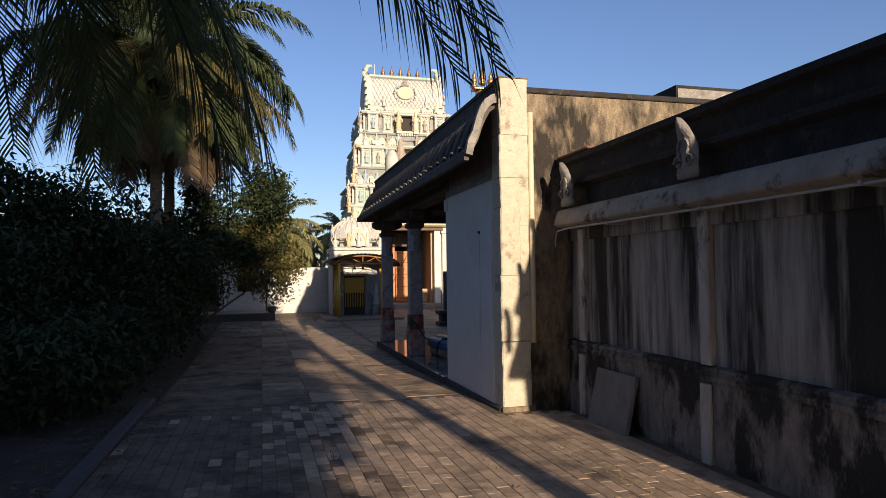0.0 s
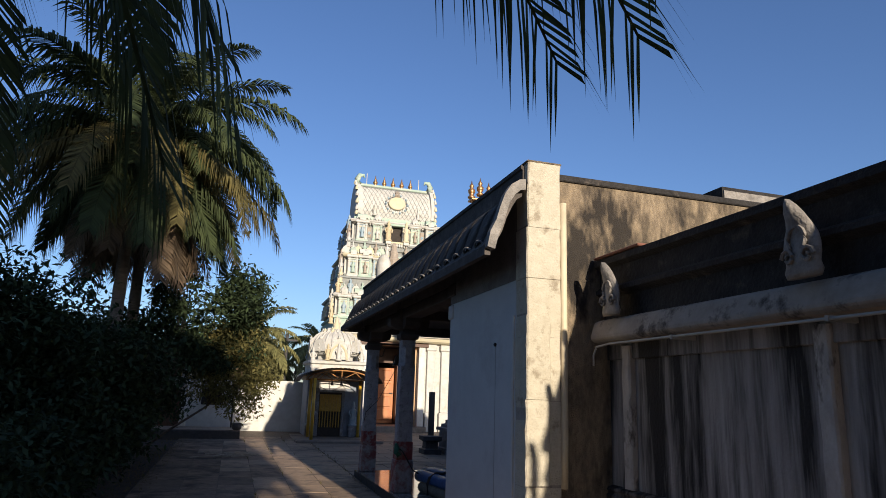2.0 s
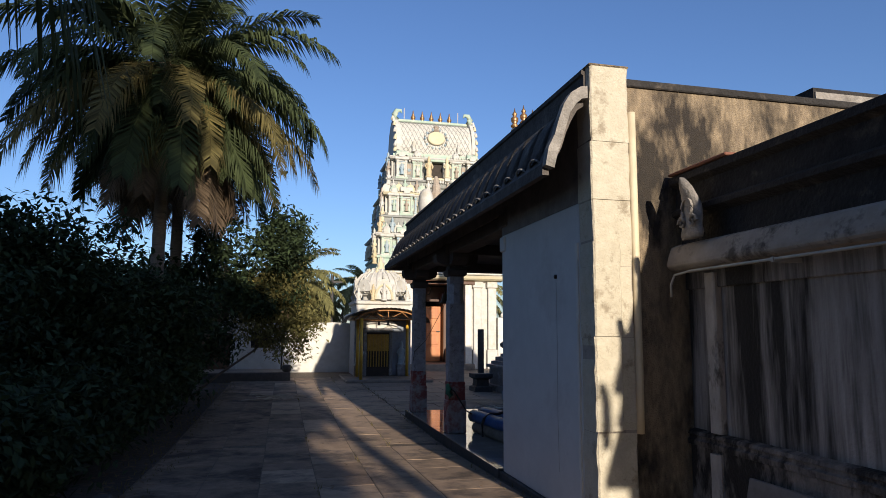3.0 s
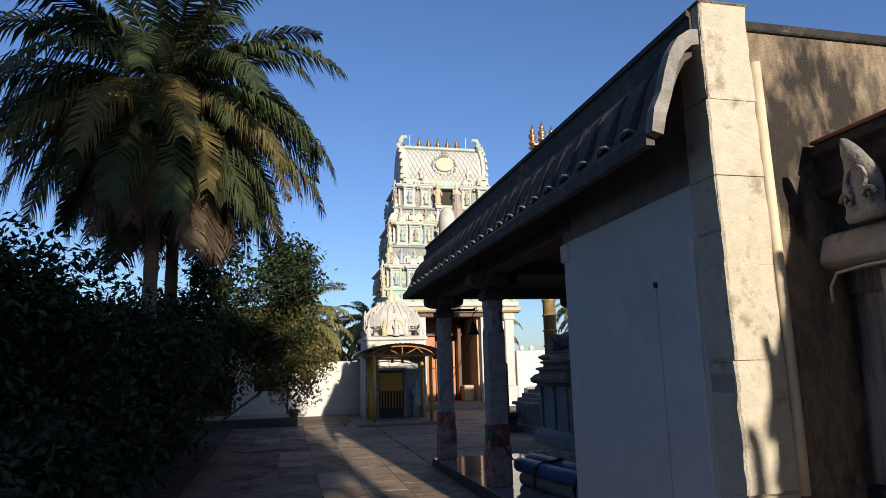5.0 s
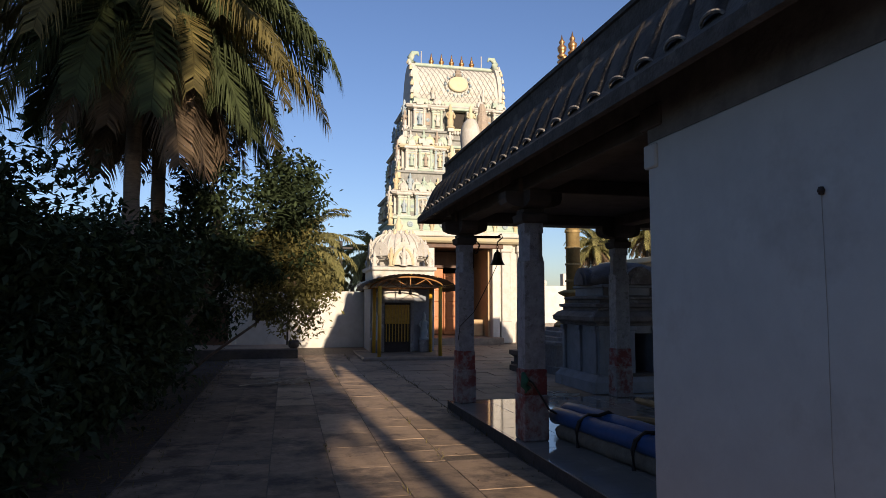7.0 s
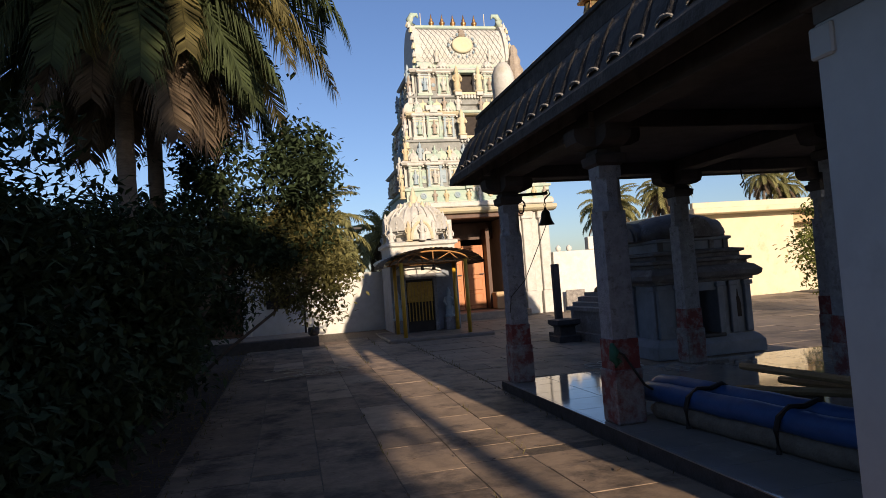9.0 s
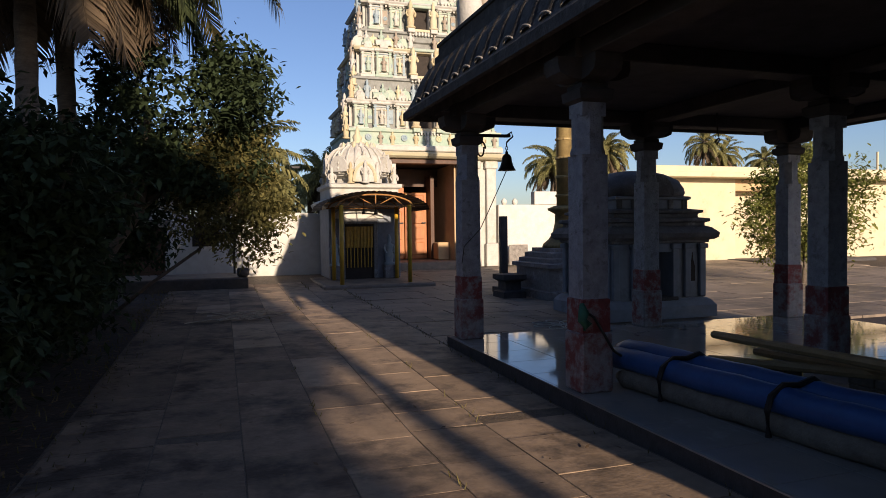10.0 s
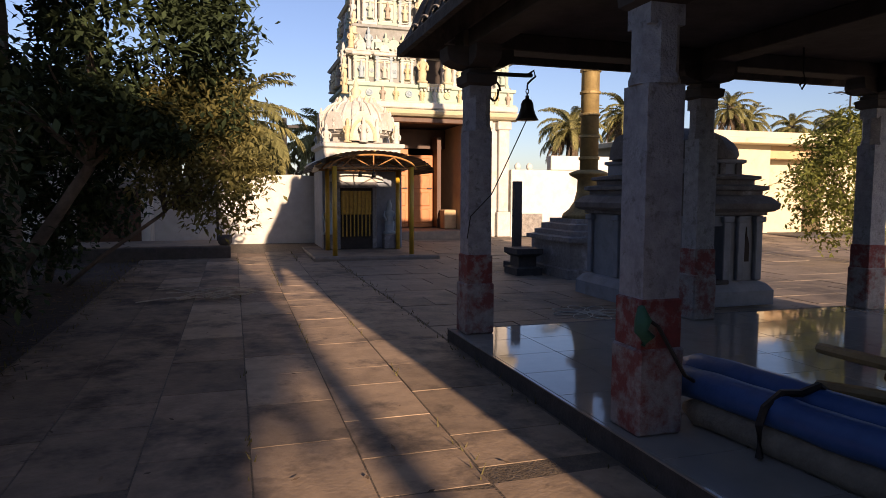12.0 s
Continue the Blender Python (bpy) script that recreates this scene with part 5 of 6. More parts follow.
for u in (0.28, 0.62):
    y = 12.95 - 3.0 * u
    x = 3.50 + 0.28 * u
    bm = tube(bmesh.new(), [(x - 0.13, y, 0.02), (x - 0.14, y, 0.2), (x - 0.11, y, 0.29), (x, y, 0.36), (x + 0.11, y - 0.02, 0.355), (x + 0.22, y - 0.03, 0.39), (x + 0.33, y - 0.03, 0.32), (x + 0.34, y - 0.03, 0.1)], 0.022, 6)
    part("strap", bm, IRON, bd, "dark tied strap")
bb = thing("bamboo_poles", (4.5, 11.3, 0.4), "loose bamboo poles lying across the bundle", "poles")
for k, (a, b) in enumerate((((4.52, 12.75, 0.40), (4.22, 9.95, 0.52)), ((4.64, 12.35, 0.30), (4.42, 9.95, 0.46)), ((4.30, 12.55, 0.22), (4.62, 10.6, 0.40)))):
    part("pole", tube(bmesh.new(), [Vector(a).lerp(Vector(b), i / 8) for i in range(9)], [0.036 + 0.005 * (i % 2) for i in range(9)], 8), BAMBOO, bb)
part("stand", box(4.2, 4.75, 10.2, 10.5, 0.0, 0.36), SACK, bb)
part("stand", box(4.25, 4.8, 12.0, 12.25, 0.0, 0.22), SACK, bb)
bn = thing("brick_stack", (4.45, 11.2, 0), "low stack of dusty bricks on the hall floor", "bricks")
for k in range(3):
    for j in range(5):
        again("brick", bpy.data.meshes.get("brick_one") or meshof("brick_one", box(-0.11, 0.11, -0.052, 0.052, 0, 0.07, bev=0.006), SACK), Matrix.Translation((4.95 + 0.01 * (k % 2), 10.6 + j * 0.235, k * 0.075)) @ Matrix.Rotation(1.57, 4, "Z"), bn)
gc = part("knotted_cloth", tube(bmesh.new(), [(3.00, 12.56, 0.78), (3.03, 12.58, 0.70), (3.01, 12.57, 0.64), (3.06, 12.58, 0.60), (3.03, 12.575, 0.55)], [0.02, 0.05, 0.04, 0.045, 0.015], 8), GREENR, None, "", True)
tagged(gc, "green cloth knotted round the pillar foot", "cloth")
rp = part("rope", tube(bmesh.new(), [(3.03, 12.58, 0.72), (3.12, 12.565, 0.66), (3.22, 12.56, 0.50), (3.31, 12.56, 0.36), (3.42, 12.62, 0.30)], 0.012, 6), IRON)
tagged(rp, "dark rope tied from the pillar to the bundle", "rope")
wr = part("hanging_wire", tube(bmesh.new(), [(6.15, 14.6, 2.86), (6.16, 14.6, 2.62), (6.19, 14.6, 2.52), (6.15, 14.6, 2.46), (6.12, 14.6, 2.50), (6.17, 14.6, 2.54)], 0.010, 5), IRON)
tagged(wr, "loose looped wire hanging from the hall ceiling", "wire")

# sticks on the paving
stk = thing("dry_branches", (0.5, 19.5, gz(19.5)), "small heap of pale dry sticks on the paving", "branches")
random.seed(3)
for k in range(22):
    x, y, a = 0.5 + rnd(-0.6, 0.6), 19.5 + rnd(-0.35, 0.35), rnd(-1.1, 1.1)
    l_ = rnd(0.2, 0.45)
    z = gz(y) + 0.03 + rnd(0, 0.07)
    part("stick", tube(bmesh.new(), [(x - l_ * math.cos(a), y - l_ * math.sin(a), z), (x, y + rnd(-0.03, 0.03), z + 0.02), (x + l_ * math.cos(a), y + l_ * math.sin(a), z - 0.01)], [0.010, 0.010, 0.004], 5), STICK, stk)

# ---- palms ----


def frond_mesh(name, L, elev, bend, m_, n=88, leaf=0.86, seed=0, hang=0.55, fwd=0.55, wide=0.018):
    """One palm frond along +x: a bending midrib with hanging leaflets on both sides."""
    rng = random.Random(seed)
    bm = bmesh.new()
    pts, p_, a = [], Vector((0, 0, 0)), radians(elev)
    steps = 14
    for i in range(steps + 1):
        pts.append(p_.copy())
        p_ = p_ + Vector((math.cos(a), 0, math.sin(a))) * (L / steps)
        a -= radians(bend) / steps * (0.5 + 1.0 * i / steps)
    tube(bm, pts, [0.035 * (1 - 0.85 * i / steps) for i in range(steps + 1)], 4)
    for k in range(n):
        u = 0.12 + 0.88 * k / (n - 1)
        f = u * steps
        i = min(int(f), steps - 1)
        c = pts[i].lerp(pts[i + 1], f - i)
        d = (pts[i + 1] - pts[i]).normalized()
        up = Vector((-d.z, 0, d.x))
        ll = leaf * (math.sin(math.pi * (0.12 + 0.80 * u)) ** 0.7) * rng.uniform(0.85, 1.1)
        for s in (-1, 1):
            if rng.random() < 0.04:
                continue
            side = Vector((0, s, 0))
            v0 = (side * 0.80 + d * fwd + up * rng.uniform(0.0, 0.35)).normalized()
            w_ = wide * rng.uniform(0.8, 1.3)
            mid = c + v0 * ll * 0.45 + Vector((0, 0, -hang * ll * 0.16))
            end = c + v0 * ll * (0.62 + 0.3 * (1 - hang)) + Vector((0, 0, -hang * ll * rng.uniform(0.6, 0.95)))
            t_ = d * w_
            a0, a1 = bm.verts.new(c - t_), bm.verts.new(c + t_)
            b0, b1 = bm.verts.new(mid - t_ * 1.3), bm.verts.new(mid + t_ * 1.3)
            e0 = bm.verts.new(end)
            bm.faces.new((a0, a1, b1, b0))
            bm.faces.new((b0, b1, e0))
    me = bpy.data.meshes.new(name)
    bm.to_mesh(me)
    bm.free()
    me.materials.append(m_)
    return me


KINDS = ((62, 85, PALMG, 0.5), (36, 105, PALMG, 0.65), (12, 98, PALMG, 0.75), (-10, 78, PALMY, 0.85), (-34, 52, PALMG, 0.9), (-58, 28, PALMD, 0.7))
FR = {i: [frond_mesh("frond", 3.9 if i < 4 else 3.3, el + 4 * j, be - 6 * j, m_, seed=i * 5 + j, hang=hg) for j in range(2)] for i, (el, be, m_, hg) in enumerate(KINDS)}
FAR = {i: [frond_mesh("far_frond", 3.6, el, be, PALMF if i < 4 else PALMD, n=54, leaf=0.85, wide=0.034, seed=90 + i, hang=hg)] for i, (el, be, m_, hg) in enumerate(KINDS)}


FR[6] = [frond_mesh("frond", 3.62, -31, 30, PALMG, n=80, leaf=0.72, seed=71, hang=0.6, fwd=1.0, wide=0.0095)]
FR[8] = [frond_mesh("frond", 3.2, -56, 17, PALMG, n=80, leaf=0.74, seed=73, hang=0.65, fwd=1.0, wide=0.011)]
FR[7] = [frond_mesh("frond", 3.5, -30, 45, PALMG, n=80, leaf=0.70, seed=72, hang=0.7, fwd=1.0, wide=0.0095)]


def palm(x, y, z0, h, seed, lean=(0, 0), size=1.0, levels=((0, 5), (1, 6), (2, 7), (3, 6), (4, 6), (5, 5)), label="", group="", r=0.16, extra=(), fronds=FR):
    rng = random.Random(seed)
    t = thing("coconut_palm", (x, y, z0), label or "tall coconut palm with drooping fronds", "palm", group)
    pts, rad = [], []
    for i in range(31):
        u = i / 30
        pts.append((x + lean[0] * u ** 1.5, y + lean[1] * u ** 1.5, z0 - 0.15 + (h + 0.15) * u))
        rad.append(r * (1.25 - 0.25 * min(1, u * 6)) * (1 - 0.25 * u) * (1.05 if i % 2 else 0.97))
    part("trunk", tube(bmesh.new(), pts, rad, 10), PBARK, t, "ringed grey palm trunk", True)
    top = Vector(pts[-1])
    part("crown_shaft", tube(bmesh.new(), [top + Vector((0, 0, -0.5)), top, top + Vector((0, 0, 0.35))], [r * 0.9, r * 1.7, r * 0.6], 8), PBARK, t)
    for lev, cnt in levels:
        a0 = rng.uniform(0, 6.28)
        for k in range(cnt):
            a = a0 + 2 * math.pi * (k + rng.uniform(-0.25, 0.25)) / cnt
            m = Matrix.Translation(top + Vector((0, 0, rng.uniform(-0.15, 0.15) - lev * 0.05))) @ Matrix.Rotation(a, 4, "Z") @ Matrix.Rotation(rng.uniform(-0.12, 0.12), 4, "X") @ Matrix.Scale(size * rng.uniform(0.88, 1.08), 4)
            again("frond", rng.choice(fronds[lev]), m, t, "dry hanging frond" if lev == 5 else "")
    for lev, deg, sc in extra:
        again("frond", FR[lev][0], Matrix.Translation(top) @ Matrix.Rotation(radians(deg), 4, "Z") @ Matrix.Scale(sc, 4), t)
    return t


FULL = ((0, 4), (1, 7), (2, 10), (3, 11), (4, 12), (5, 10))
palm(-2.35, 18.0, -0.1, 7.8, 1, (0.0, 0.1), 1.1, FULL, "tall coconut palm with a skirt of dry fronds")
palm(-2.35, 20.6, -0.1, 8.0, 2, (0.1, -0.9), 1.1, FULL, "coconut palm leaning close to its twin trunk")
palm(-1.9, 2.2, -0.05, 5.0, 5, (0.65, 0.4), 0.95, ((0, 3), (1, 4)), "coconut palm overhanging the walk", extra=((6, 7, 0.98), (6, 1, 0.92), (6, 14, 0.96), (8, -4, 1.0), (8, 26, 1.0), (8, 58, 0.95), (7, 82, 1.05), (6, 95, 1.0), (2, 75, 1.0), (2, 120, 1.0), (3, 165, 0.9), (2, 200, 1), (3, 240, 0.9), (2, 290, 0.9)))
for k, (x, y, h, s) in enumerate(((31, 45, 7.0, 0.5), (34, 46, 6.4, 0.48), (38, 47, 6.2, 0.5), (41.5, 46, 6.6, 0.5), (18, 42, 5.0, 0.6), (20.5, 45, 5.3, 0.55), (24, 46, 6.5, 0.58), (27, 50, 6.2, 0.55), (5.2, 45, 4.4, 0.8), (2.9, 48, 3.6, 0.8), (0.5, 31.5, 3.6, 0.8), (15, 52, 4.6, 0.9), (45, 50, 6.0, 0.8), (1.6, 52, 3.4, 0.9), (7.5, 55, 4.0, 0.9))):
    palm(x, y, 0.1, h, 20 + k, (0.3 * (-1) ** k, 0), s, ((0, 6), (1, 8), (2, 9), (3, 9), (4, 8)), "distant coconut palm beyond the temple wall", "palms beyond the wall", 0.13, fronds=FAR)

# ---- leafy trees and shrubs ----


def crown_mesh(c, rad, clusters, per, leaf, m_, seed, gap=0.35, rim=0.55):
    """Leaves in clusters through an uneven ellipsoid."""
    rng = random.Random(seed)
    vs, fs = [], []
    tips = []
    while len(tips) < clusters:
        d = Vector((rng.gauss(0, 1), rng.gauss(0, 1), rng.gauss(0, 1))).normalized()
        k = rng.uniform(rim, 1.0) ** 0.6
        k *= 0.80 + 0.45 * noise.noise(d * 1.7 + Vector((seed, 0, 0)))
        p_ = Vector((c[0] + d.x * rad[0] * k, c[1] + d.y * rad[1] * k, c[2] + d.z * rad[2] * k))
        if noise.noise(p_ * 0.9 + Vector((0, seed, 0))) < -gap:
            continue
        tips.append(p_)
    for p_ in tips:
        tw = Vector((rng.gauss(0, 1), rng.gauss(0, 1), rng.gauss(0, 0.5))).normalized()
        for _ in range(per):
            q = p_ + tw * rng.uniform(-0.32, 0.32) + Vector((rng.gauss(0, 0.11), rng.gauss(0, 0.11), rng.gauss(0, 0.10)))
            d = (tw * rng.uniform(0.1, 0.7) + Vector((rng.gauss(0, 1), rng.gauss(0, 1), rng.gauss(-0.40, 0.6)))).normalized()
            s = d.cross(Vector((rng.gauss(0, 0.4), rng.gauss(0, 0.4), 1))).normalized()
            l_ = leaf * rng.uniform(0.7, 1.25)
            b = len(vs)
            dr = Vector((0, 0, -0.12 * l_))
            vs += [q, q + d * l_ * 0.5 + s * l_ * 0.24, q + d * l_ + dr, q + d * l_ * 0.5 - s * l_ * 0.24]
            fs.append((b, b + 1, b + 2, b + 3))
    me = bpy.data.meshes.new("crown")
    me.from_pydata(vs, [], fs)
    me.materials.append(m_)
    return me, tips


def tree(name, base, c, rad, clusters, per, leaf, m_, seed, label, cat, tr=0.09, limbs=9, rim=0.5, gap=0.35):
    rng = random.Random(seed)
    t = thing(name, base, label, cat)
    fork = Vector(base).lerp(Vector((c[0], c[1], c[2] - rad[2] * 0.5)), 0.75)
    b = Vector(base)
    part("trunk", tube(bmesh.new(), [b + Vector((0, 0, -0.15)), b.lerp(fork, 0.4) + Vector((0.05, 0.03, 0)), fork], [tr * 1.3, tr, tr * 0.8], 8), BARK, t, "", True)
    me, tips = crown_mesh(c, rad, clusters, per, leaf, m_, seed, gap, rim)
    for k in range(limbs):
        e = rng.choice(tips)
        mid = fork.lerp(e, 0.5) + Vector((rng.uniform(-0.2, 0.2), rng.uniform(-0.2, 0.2), 0.15))
        part("limb", tube(bmesh.new(), [fork, mid, e], [tr * 0.55, tr * 0.35, tr * 0.1], 6), BARK, t)
    ob = link(new("crown", me), t, "")
    return t


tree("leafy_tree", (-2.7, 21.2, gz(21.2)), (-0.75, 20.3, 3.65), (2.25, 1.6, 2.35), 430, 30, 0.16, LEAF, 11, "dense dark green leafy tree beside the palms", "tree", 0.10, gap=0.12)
tree("leafy_tree", (-2.0, 21.6, gz(21.6)), (0.30, 20.8, 2.25), (1.35, 1.1, 1.5), 420, 24, 0.12, LEAFY, 12, "low boughs by the yard, coloured yellowish as sunlit", "tree", 0.035)
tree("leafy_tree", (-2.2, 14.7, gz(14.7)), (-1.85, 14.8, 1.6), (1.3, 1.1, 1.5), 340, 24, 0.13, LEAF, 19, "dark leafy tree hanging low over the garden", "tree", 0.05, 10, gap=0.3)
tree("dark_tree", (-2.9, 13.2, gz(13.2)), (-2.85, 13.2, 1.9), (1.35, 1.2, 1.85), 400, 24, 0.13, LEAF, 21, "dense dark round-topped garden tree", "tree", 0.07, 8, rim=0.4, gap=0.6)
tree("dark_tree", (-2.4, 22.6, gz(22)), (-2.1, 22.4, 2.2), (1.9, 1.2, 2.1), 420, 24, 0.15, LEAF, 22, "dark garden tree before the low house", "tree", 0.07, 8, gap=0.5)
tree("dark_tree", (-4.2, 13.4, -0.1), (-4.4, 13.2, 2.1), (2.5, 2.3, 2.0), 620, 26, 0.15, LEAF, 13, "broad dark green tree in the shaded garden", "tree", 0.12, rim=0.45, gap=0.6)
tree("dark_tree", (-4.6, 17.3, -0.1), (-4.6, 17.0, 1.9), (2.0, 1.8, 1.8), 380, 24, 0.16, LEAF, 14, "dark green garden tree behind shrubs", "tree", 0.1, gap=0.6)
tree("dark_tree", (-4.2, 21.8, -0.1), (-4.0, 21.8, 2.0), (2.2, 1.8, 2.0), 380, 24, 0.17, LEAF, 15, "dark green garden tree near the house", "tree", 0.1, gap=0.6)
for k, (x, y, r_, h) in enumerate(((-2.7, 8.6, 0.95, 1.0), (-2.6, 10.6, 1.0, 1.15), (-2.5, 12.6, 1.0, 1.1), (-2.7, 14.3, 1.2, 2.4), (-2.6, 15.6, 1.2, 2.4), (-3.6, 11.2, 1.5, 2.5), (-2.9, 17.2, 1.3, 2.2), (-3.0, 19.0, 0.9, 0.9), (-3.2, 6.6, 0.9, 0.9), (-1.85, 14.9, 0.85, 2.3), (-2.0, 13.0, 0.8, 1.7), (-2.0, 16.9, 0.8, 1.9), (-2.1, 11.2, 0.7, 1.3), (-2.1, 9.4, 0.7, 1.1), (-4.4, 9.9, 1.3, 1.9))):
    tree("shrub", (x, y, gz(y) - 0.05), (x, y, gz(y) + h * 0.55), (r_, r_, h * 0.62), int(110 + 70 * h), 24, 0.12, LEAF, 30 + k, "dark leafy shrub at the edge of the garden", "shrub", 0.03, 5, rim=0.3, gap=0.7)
tree("yard_bush", (14.3, 20.9, -0.1), (14.3, 20.9, 1.95), (2.0, 1.6, 1.9), 420, 26, 0.13, LEAFB, 50, "bright green bush in the far courtyard", "bush", 0.05, 7)
# woods behind the walk, which shade the garden
sh1 = tree("shade_tree", (-1.4, -9, 0), (-0.85, -9, 5.6), (3.7, 2.6, 5.8), 1700, 24, 0.36, LEAF, 60, "large shade tree behind the walk", "tree", 0.25, 9, rim=0.3, gap=0.5)
copy_thing(sh1, pose(-7.5, -9.5, 0, 0, 0, 70) @ Matrix.Scale(1.1, 4))
copy_thing(sh1, pose(-13.0, -8, 0, 0, 0, 170) @ Matrix.Scale(1.1, 4))
tree("shade_tree", (1.2, -8.0, 0), (1.35, -8.0, 6.7), (2.15, 1.5, 3.5), 850, 24, 0.3, LEAF, 61, "tall slender shade tree behind the walk", "tree", 0.14, 6, rim=0.3, gap=0.5)
copy_thing(sh1, pose(-2.1, -12.0, 0) @ Matrix.Diagonal((1.13, 1.13, 0.93, 1)))
copy_thing(sh1, pose(-4.3, -11.0, 0) @ Matrix.Scale(1.5, 4))
copy_thing(sh1, pose(-5.0, -13.5, 0, 0, 0, 250) @ Matrix.Scale(1.15, 4))
# unseen upright, added only for the long shadow stripe on the paving
tp = part("concrete_pole", tube(bmesh.new(), [(3.22, -6, -0.1), (3.22, -6, 7.6)], [0.15, 0.11], 10), GRANITE)
tagged(tp, "unseen grey pole added behind the walk to cast a shadow stripe", "pole")

# white floor drawing on the courtyard slabs
fd = thing("floor_drawing", (5.2, 16.95, gz(17)), "faded white chalk drawing on the courtyard floor", "drawing")
for k in range(8):
    a0 = k * math.pi / 4
    pts = []
    for i in range(17):
        a = 2 * math.pi * i / 16
        u, v = 0.26 + 0.24 * math.cos(a), 0.11 * math.sin(a)
        x, y = 5.2 + u * math.cos(a0) - v * math.sin(a0), 16.95 + u * math.sin(a0) + v * math.cos(a0)
        pts.append(Vector((x, y, gz(y) + 0.004)))
    part("loop", tube(bmesh.new(), pts, 0.007, 4), WHITE, fd)

# ---- leaf litter ----
rng = random.Random(4)
vs, fs = [], []
for k in range(2600):
    y = rng.uniform(3.5, 24.5)
    x = -0.9 - abs(rng.gauss(0, 1.1)) if k % 5 else rng.uniform(-1.2, 2.8)
    if k % 5 == 0 and rng.random() < 0.6:
        continue
    z = gz(y) + (0.012 if x > -1.1 else -0.01)
    a, l_ = rng.uniform(0, 6.28), rng.uniform(0.012, 0.035) if k % 5 == 0 else rng.uniform(0.02, 0.06)
    d, s = Vector((math.cos(a), math.sin(a), rng.uniform(-0.1, 0.3))) * l_, Vector((-math.sin(a), math.cos(a), rng.uniform(-0.2, 0.2))) * l_ * 0.4
    c = Vector((x, y, z + 0.01))
    b = len(vs)
    vs += [c - d, c + s, c + d, c - s]
    fs.append((b, b + 1, b + 2, b + 3))
me = bpy.data.meshes.new("leaf_litter")
me.from_pydata(vs, [], fs)
me.materials.append(LITTER)
tagged(new("leaf_litter", me), "scattered dry brown leaves on the ground", "leaves", kind="stuff")
vs, fs = [], []
for k in range(1500):
    u = rng.random()
    y = rng.uniform(3.5, 26)
    x = rng.gauss(-1.25, 0.22) if u < 0.45 else (rng.gauss(2.93, 0.05) if u < 0.6 else rng.choice((0.87, 1.49, 2.11)) + rng.gauss(0, 0.02))
    if u >= 0.6 and noise.noise((x, y * 0.8, 3)) < 0.15:
        continue
    z = gz(y) - 0.01
    a, l_ = rng.uniform(0, 6.28), rng.uniform(0.03, 0.08)
    b = len(vs)
    vs += [Vector((x - 0.006, y, z)), Vector((x + 0.006, y, z)), Vector((x + math.cos(a) * l_ * 0.5, y + math.sin(a) * l_ * 0.5, z + l_))]
    fs.append((b, b + 1, b + 2))
me = bpy.data.meshes.new("grass_tufts")
me.from_pydata(vs, [], fs)
me.materials.append(PALMY)
tagged(new("grass_tufts", me), "thin dry grass growing in the paving joints", "grass", kind="stuff")
kb = part("kerb", box(-1.30, -1.13, -1.2, 9.5, -0.2, 0.0, bev=0.02), GRANDK)
tagged(kb, "low worn kerb along the garden edge", "kerb", kind="structure")

# ---- floor tiles of the hall ----
pf = thing("hall_floor", (6, 12.9, 0), "polished cream floor tiles of the hall", "floor", kind="structure")
tl = meshof("floor_tile", box(-0.297, 0.297, -0.297, 0.297, -0.010, 0.0, bev=0.0015), TILE)
for i in range(10):
    for j in range(10):
        again("tile", tl, Matrix.Translation((3.27 + i * 0.6, 10.18 + j * 0.6, 0)), pf)
part("edge_strip", box(2.945, 2.967, 9.88, 15.98, -0.010, 0.0), TILE, pf)

# ---- paving of the walk ----
pv = thing("pavement", (1.2, 12, -0.1), "worn stone paving of the temple walk", "pavement", kind="structure")
bm = bmesh.new()
ysb = [-1.2 + 0.8 * i for i in range(38)]
loft(bm, [[Vector((x, y, gz(y) - 0.0055)) for x in (-1.14, 1.2, 3.92 if y < 7 else 3.3)] for y in ysb], close=False, caps=False)
part("joint_bed", bm, BED, pv, "dark earth in the joints")
# large slabs
random.seed(11)
edges = [-1.12, -0.38, 0.24, 0.87, 1.497, 2.12, 2.93]
cache = {}
for c0, c1 in zip(edges, edges[1:]):
    y = 8.66 + rnd(0, 0.2)
    while y < 25.2:
        d = random.choice((0.52, 0.66, 0.82, 0.98))
        # leftward slabs take the darker colours, dirt and painted shade in one
        dirt_shade = noise.noise(((c0 + c1) * 0.6, y * 0.5, 2.0)) + rnd(-0.15, 0.15) > (c0 + c1) * 0.22 - 0.35
        key = (round(c1 - c0, 3), d, dirt_shade)
        if key not in cache:
            w2 = (c1 - c0) / 2 - 0.005
            cache[key] = meshof("slab", box(-w2, w2, -d / 2 + 0.004, d / 2 - 0.004, -0.05, 0.0, bev=0.003), SLABE if c1 < 0.3 and dirt_shade else SLABD if dirt_shade else SLAB)
        ym = y + d / 2
        slope = math.atan2(gz(ym + 0.4) - gz(ym - 0.4), 0.8)
        again("slab", cache[key], Matrix.Translation(((c0 + c1) / 2, ym, gz(ym) + rnd(-0.0015, 0.0015))) @ Matrix.Rotation(slope + rnd(-0.003, 0.003), 4, "X") @ Matrix.Rotation(rnd(-0.004, 0.004), 4, "Y") @ Matrix.Rotation(rnd(-0.006, 0.006), 4, "Z"), pv)
        y += d
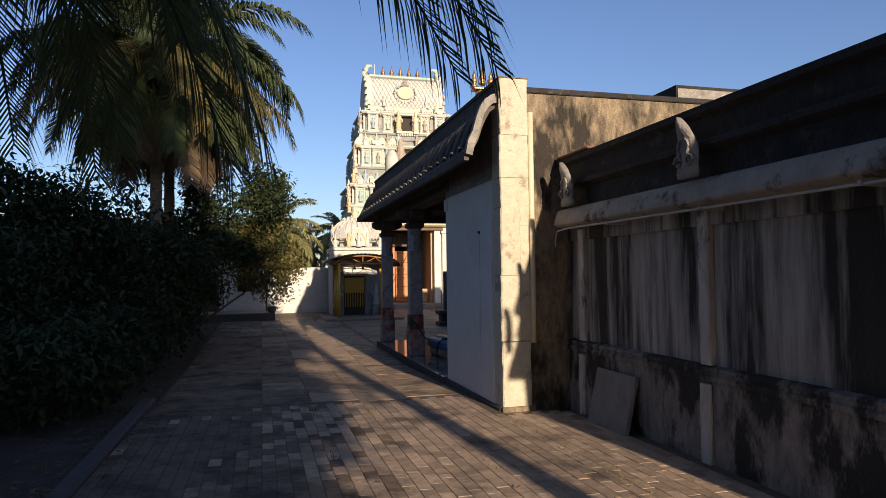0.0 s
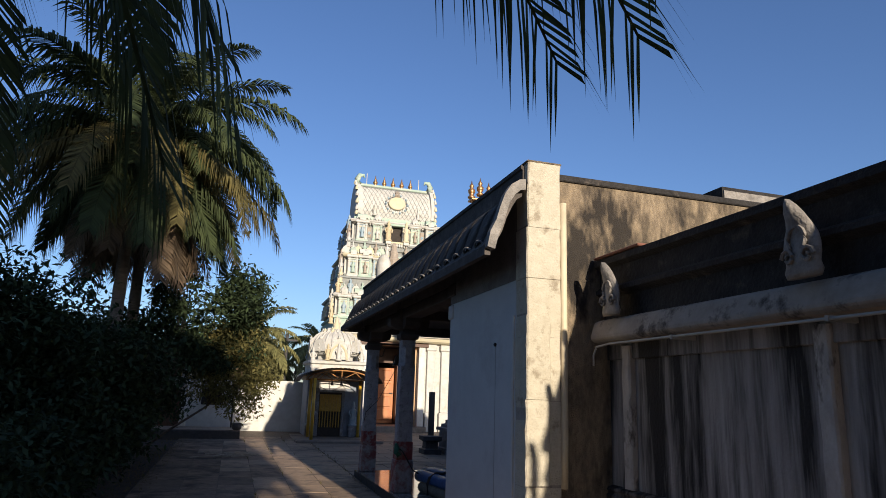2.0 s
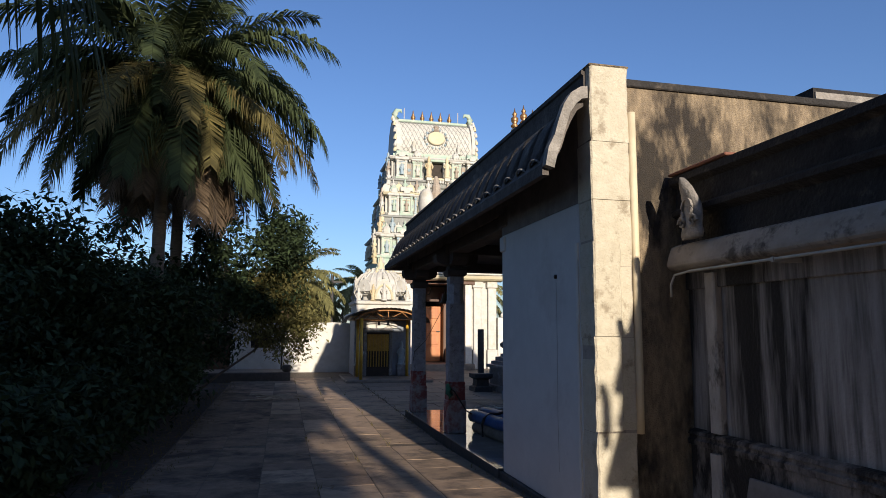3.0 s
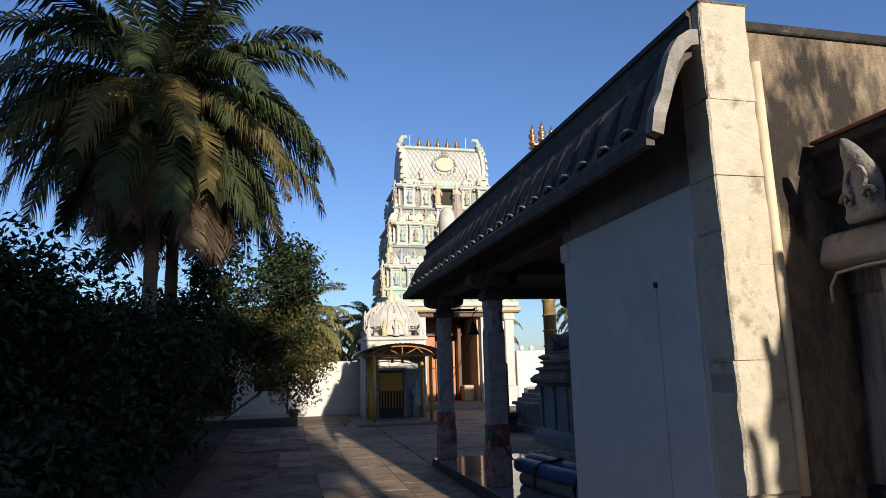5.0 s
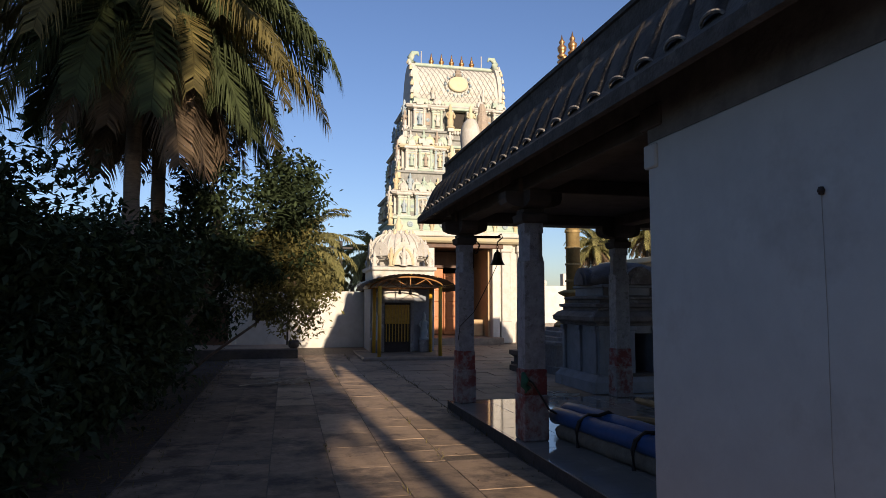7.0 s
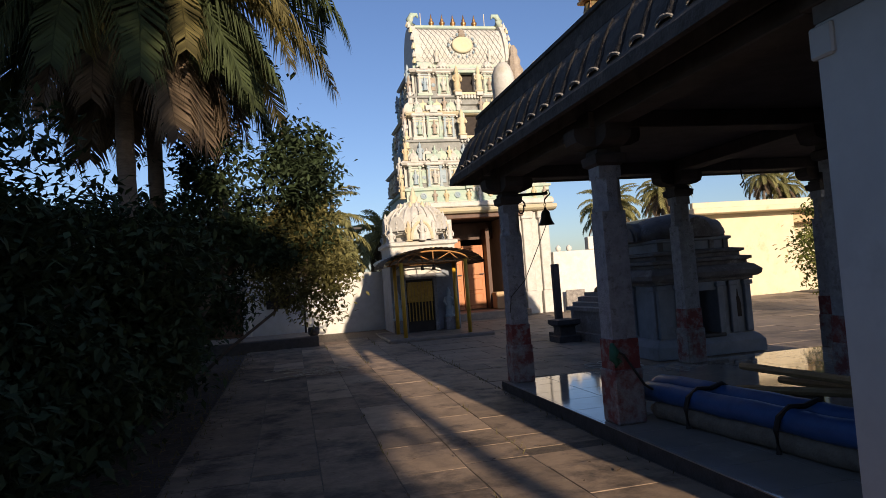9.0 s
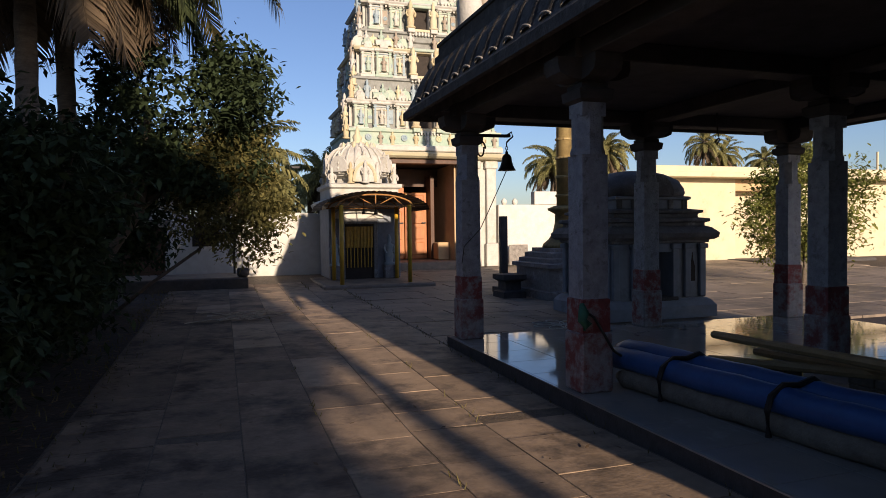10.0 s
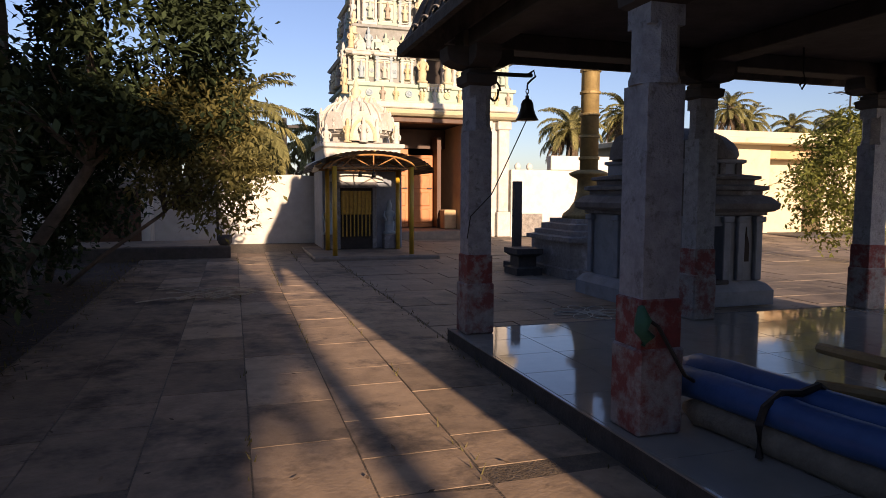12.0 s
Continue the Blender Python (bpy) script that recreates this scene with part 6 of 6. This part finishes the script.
# brick pavers
pm = meshof("paver", box(-0.054, 0.054, -0.115, 0.115, -0.05, 0.0, bev=0.003), PAVER)
pmd = meshof("dirty_shaded_paver", box(-0.054, 0.054, -0.115, 0.115, -0.05, 0.0, bev=0.003), PAVERD)
fields = [bmesh.new(), bmesh.new()]
count = 0
for c_ in range(43):
    x = -1.07 + c_ * 0.1135
    for r_ in range(45):
        y = -1.21 + r_ * 0.235 + (0.1175 if c_ % 2 else 0)
        if x > (3.82 if y < 7.2 else 2.88) or y > 8.56:
            continue
        m = Matrix.Translation((x, y, gz(y) + rnd(-0.0015, 0.0015))) @ Matrix.Rotation(rnd(-0.02, 0.02), 4, "Z") @ Matrix.Rotation(rnd(-0.006, 0.006), 4, "X")
        # darker pavers grow frequent to the left, painting soil and shade together
        soil_shade = int(random.random() < min(0.97, 1.02 - 0.72 * x + 0.5 * noise.noise((x * 1.1, y * 0.9, 4.0))))
        if 4.3 < y < 6.2 and x > -0.2 and count < 300:
            again("paver", pmd if soil_shade else pm, m, pv)
            count += 1
        else:
            joined = fields[soil_shade]
            vsn = [joined.verts.new(m @ v.co) for v in pm.vertices]
            for f in pm.polygons:
                joined.faces.new([vsn[i] for i in f.vertices])
for joined, m_, lab in zip(fields, (PAVERJ, PAVERD), ("further brick pavers", "further pavers dark with soil and painted shade")):
    me = bpy.data.meshes.new("paver_field")
    joined.to_mesh(me)
    joined.free()
    me.materials.append(m_)
    tagged(link(new("paver_field", me), pv, lab), kind="stuff")
# courtyard slabs
cy = bmesh.new()
for i in range(19):
    y = 16.0 + i * 0.68
    for j in range(17):
        x = 2.95 + j * 1.06 + (0.5 if i % 2 else 0)
        dz = rnd(-0.005, 0.004)
        n0 = len(cy.verts)
        if i % 2 and j == 0:
            bx(cy, 2.956, x - 0.004, y + 0.006, y + 0.672, -0.06, dz)
        bx(cy, x + 0.006, x + 1.05, y + 0.006, y + 0.672, -0.06, dz)
        cy.verts.ensure_lookup_table()
        for v in cy.verts[n0:]:
            v.co.z += gz(v.co.y)
yard = part("courtyard_paving", cy, SLABJ)
tagged(yard, "large worn stone slabs of the temple courtyard", "paving", kind="stuff")
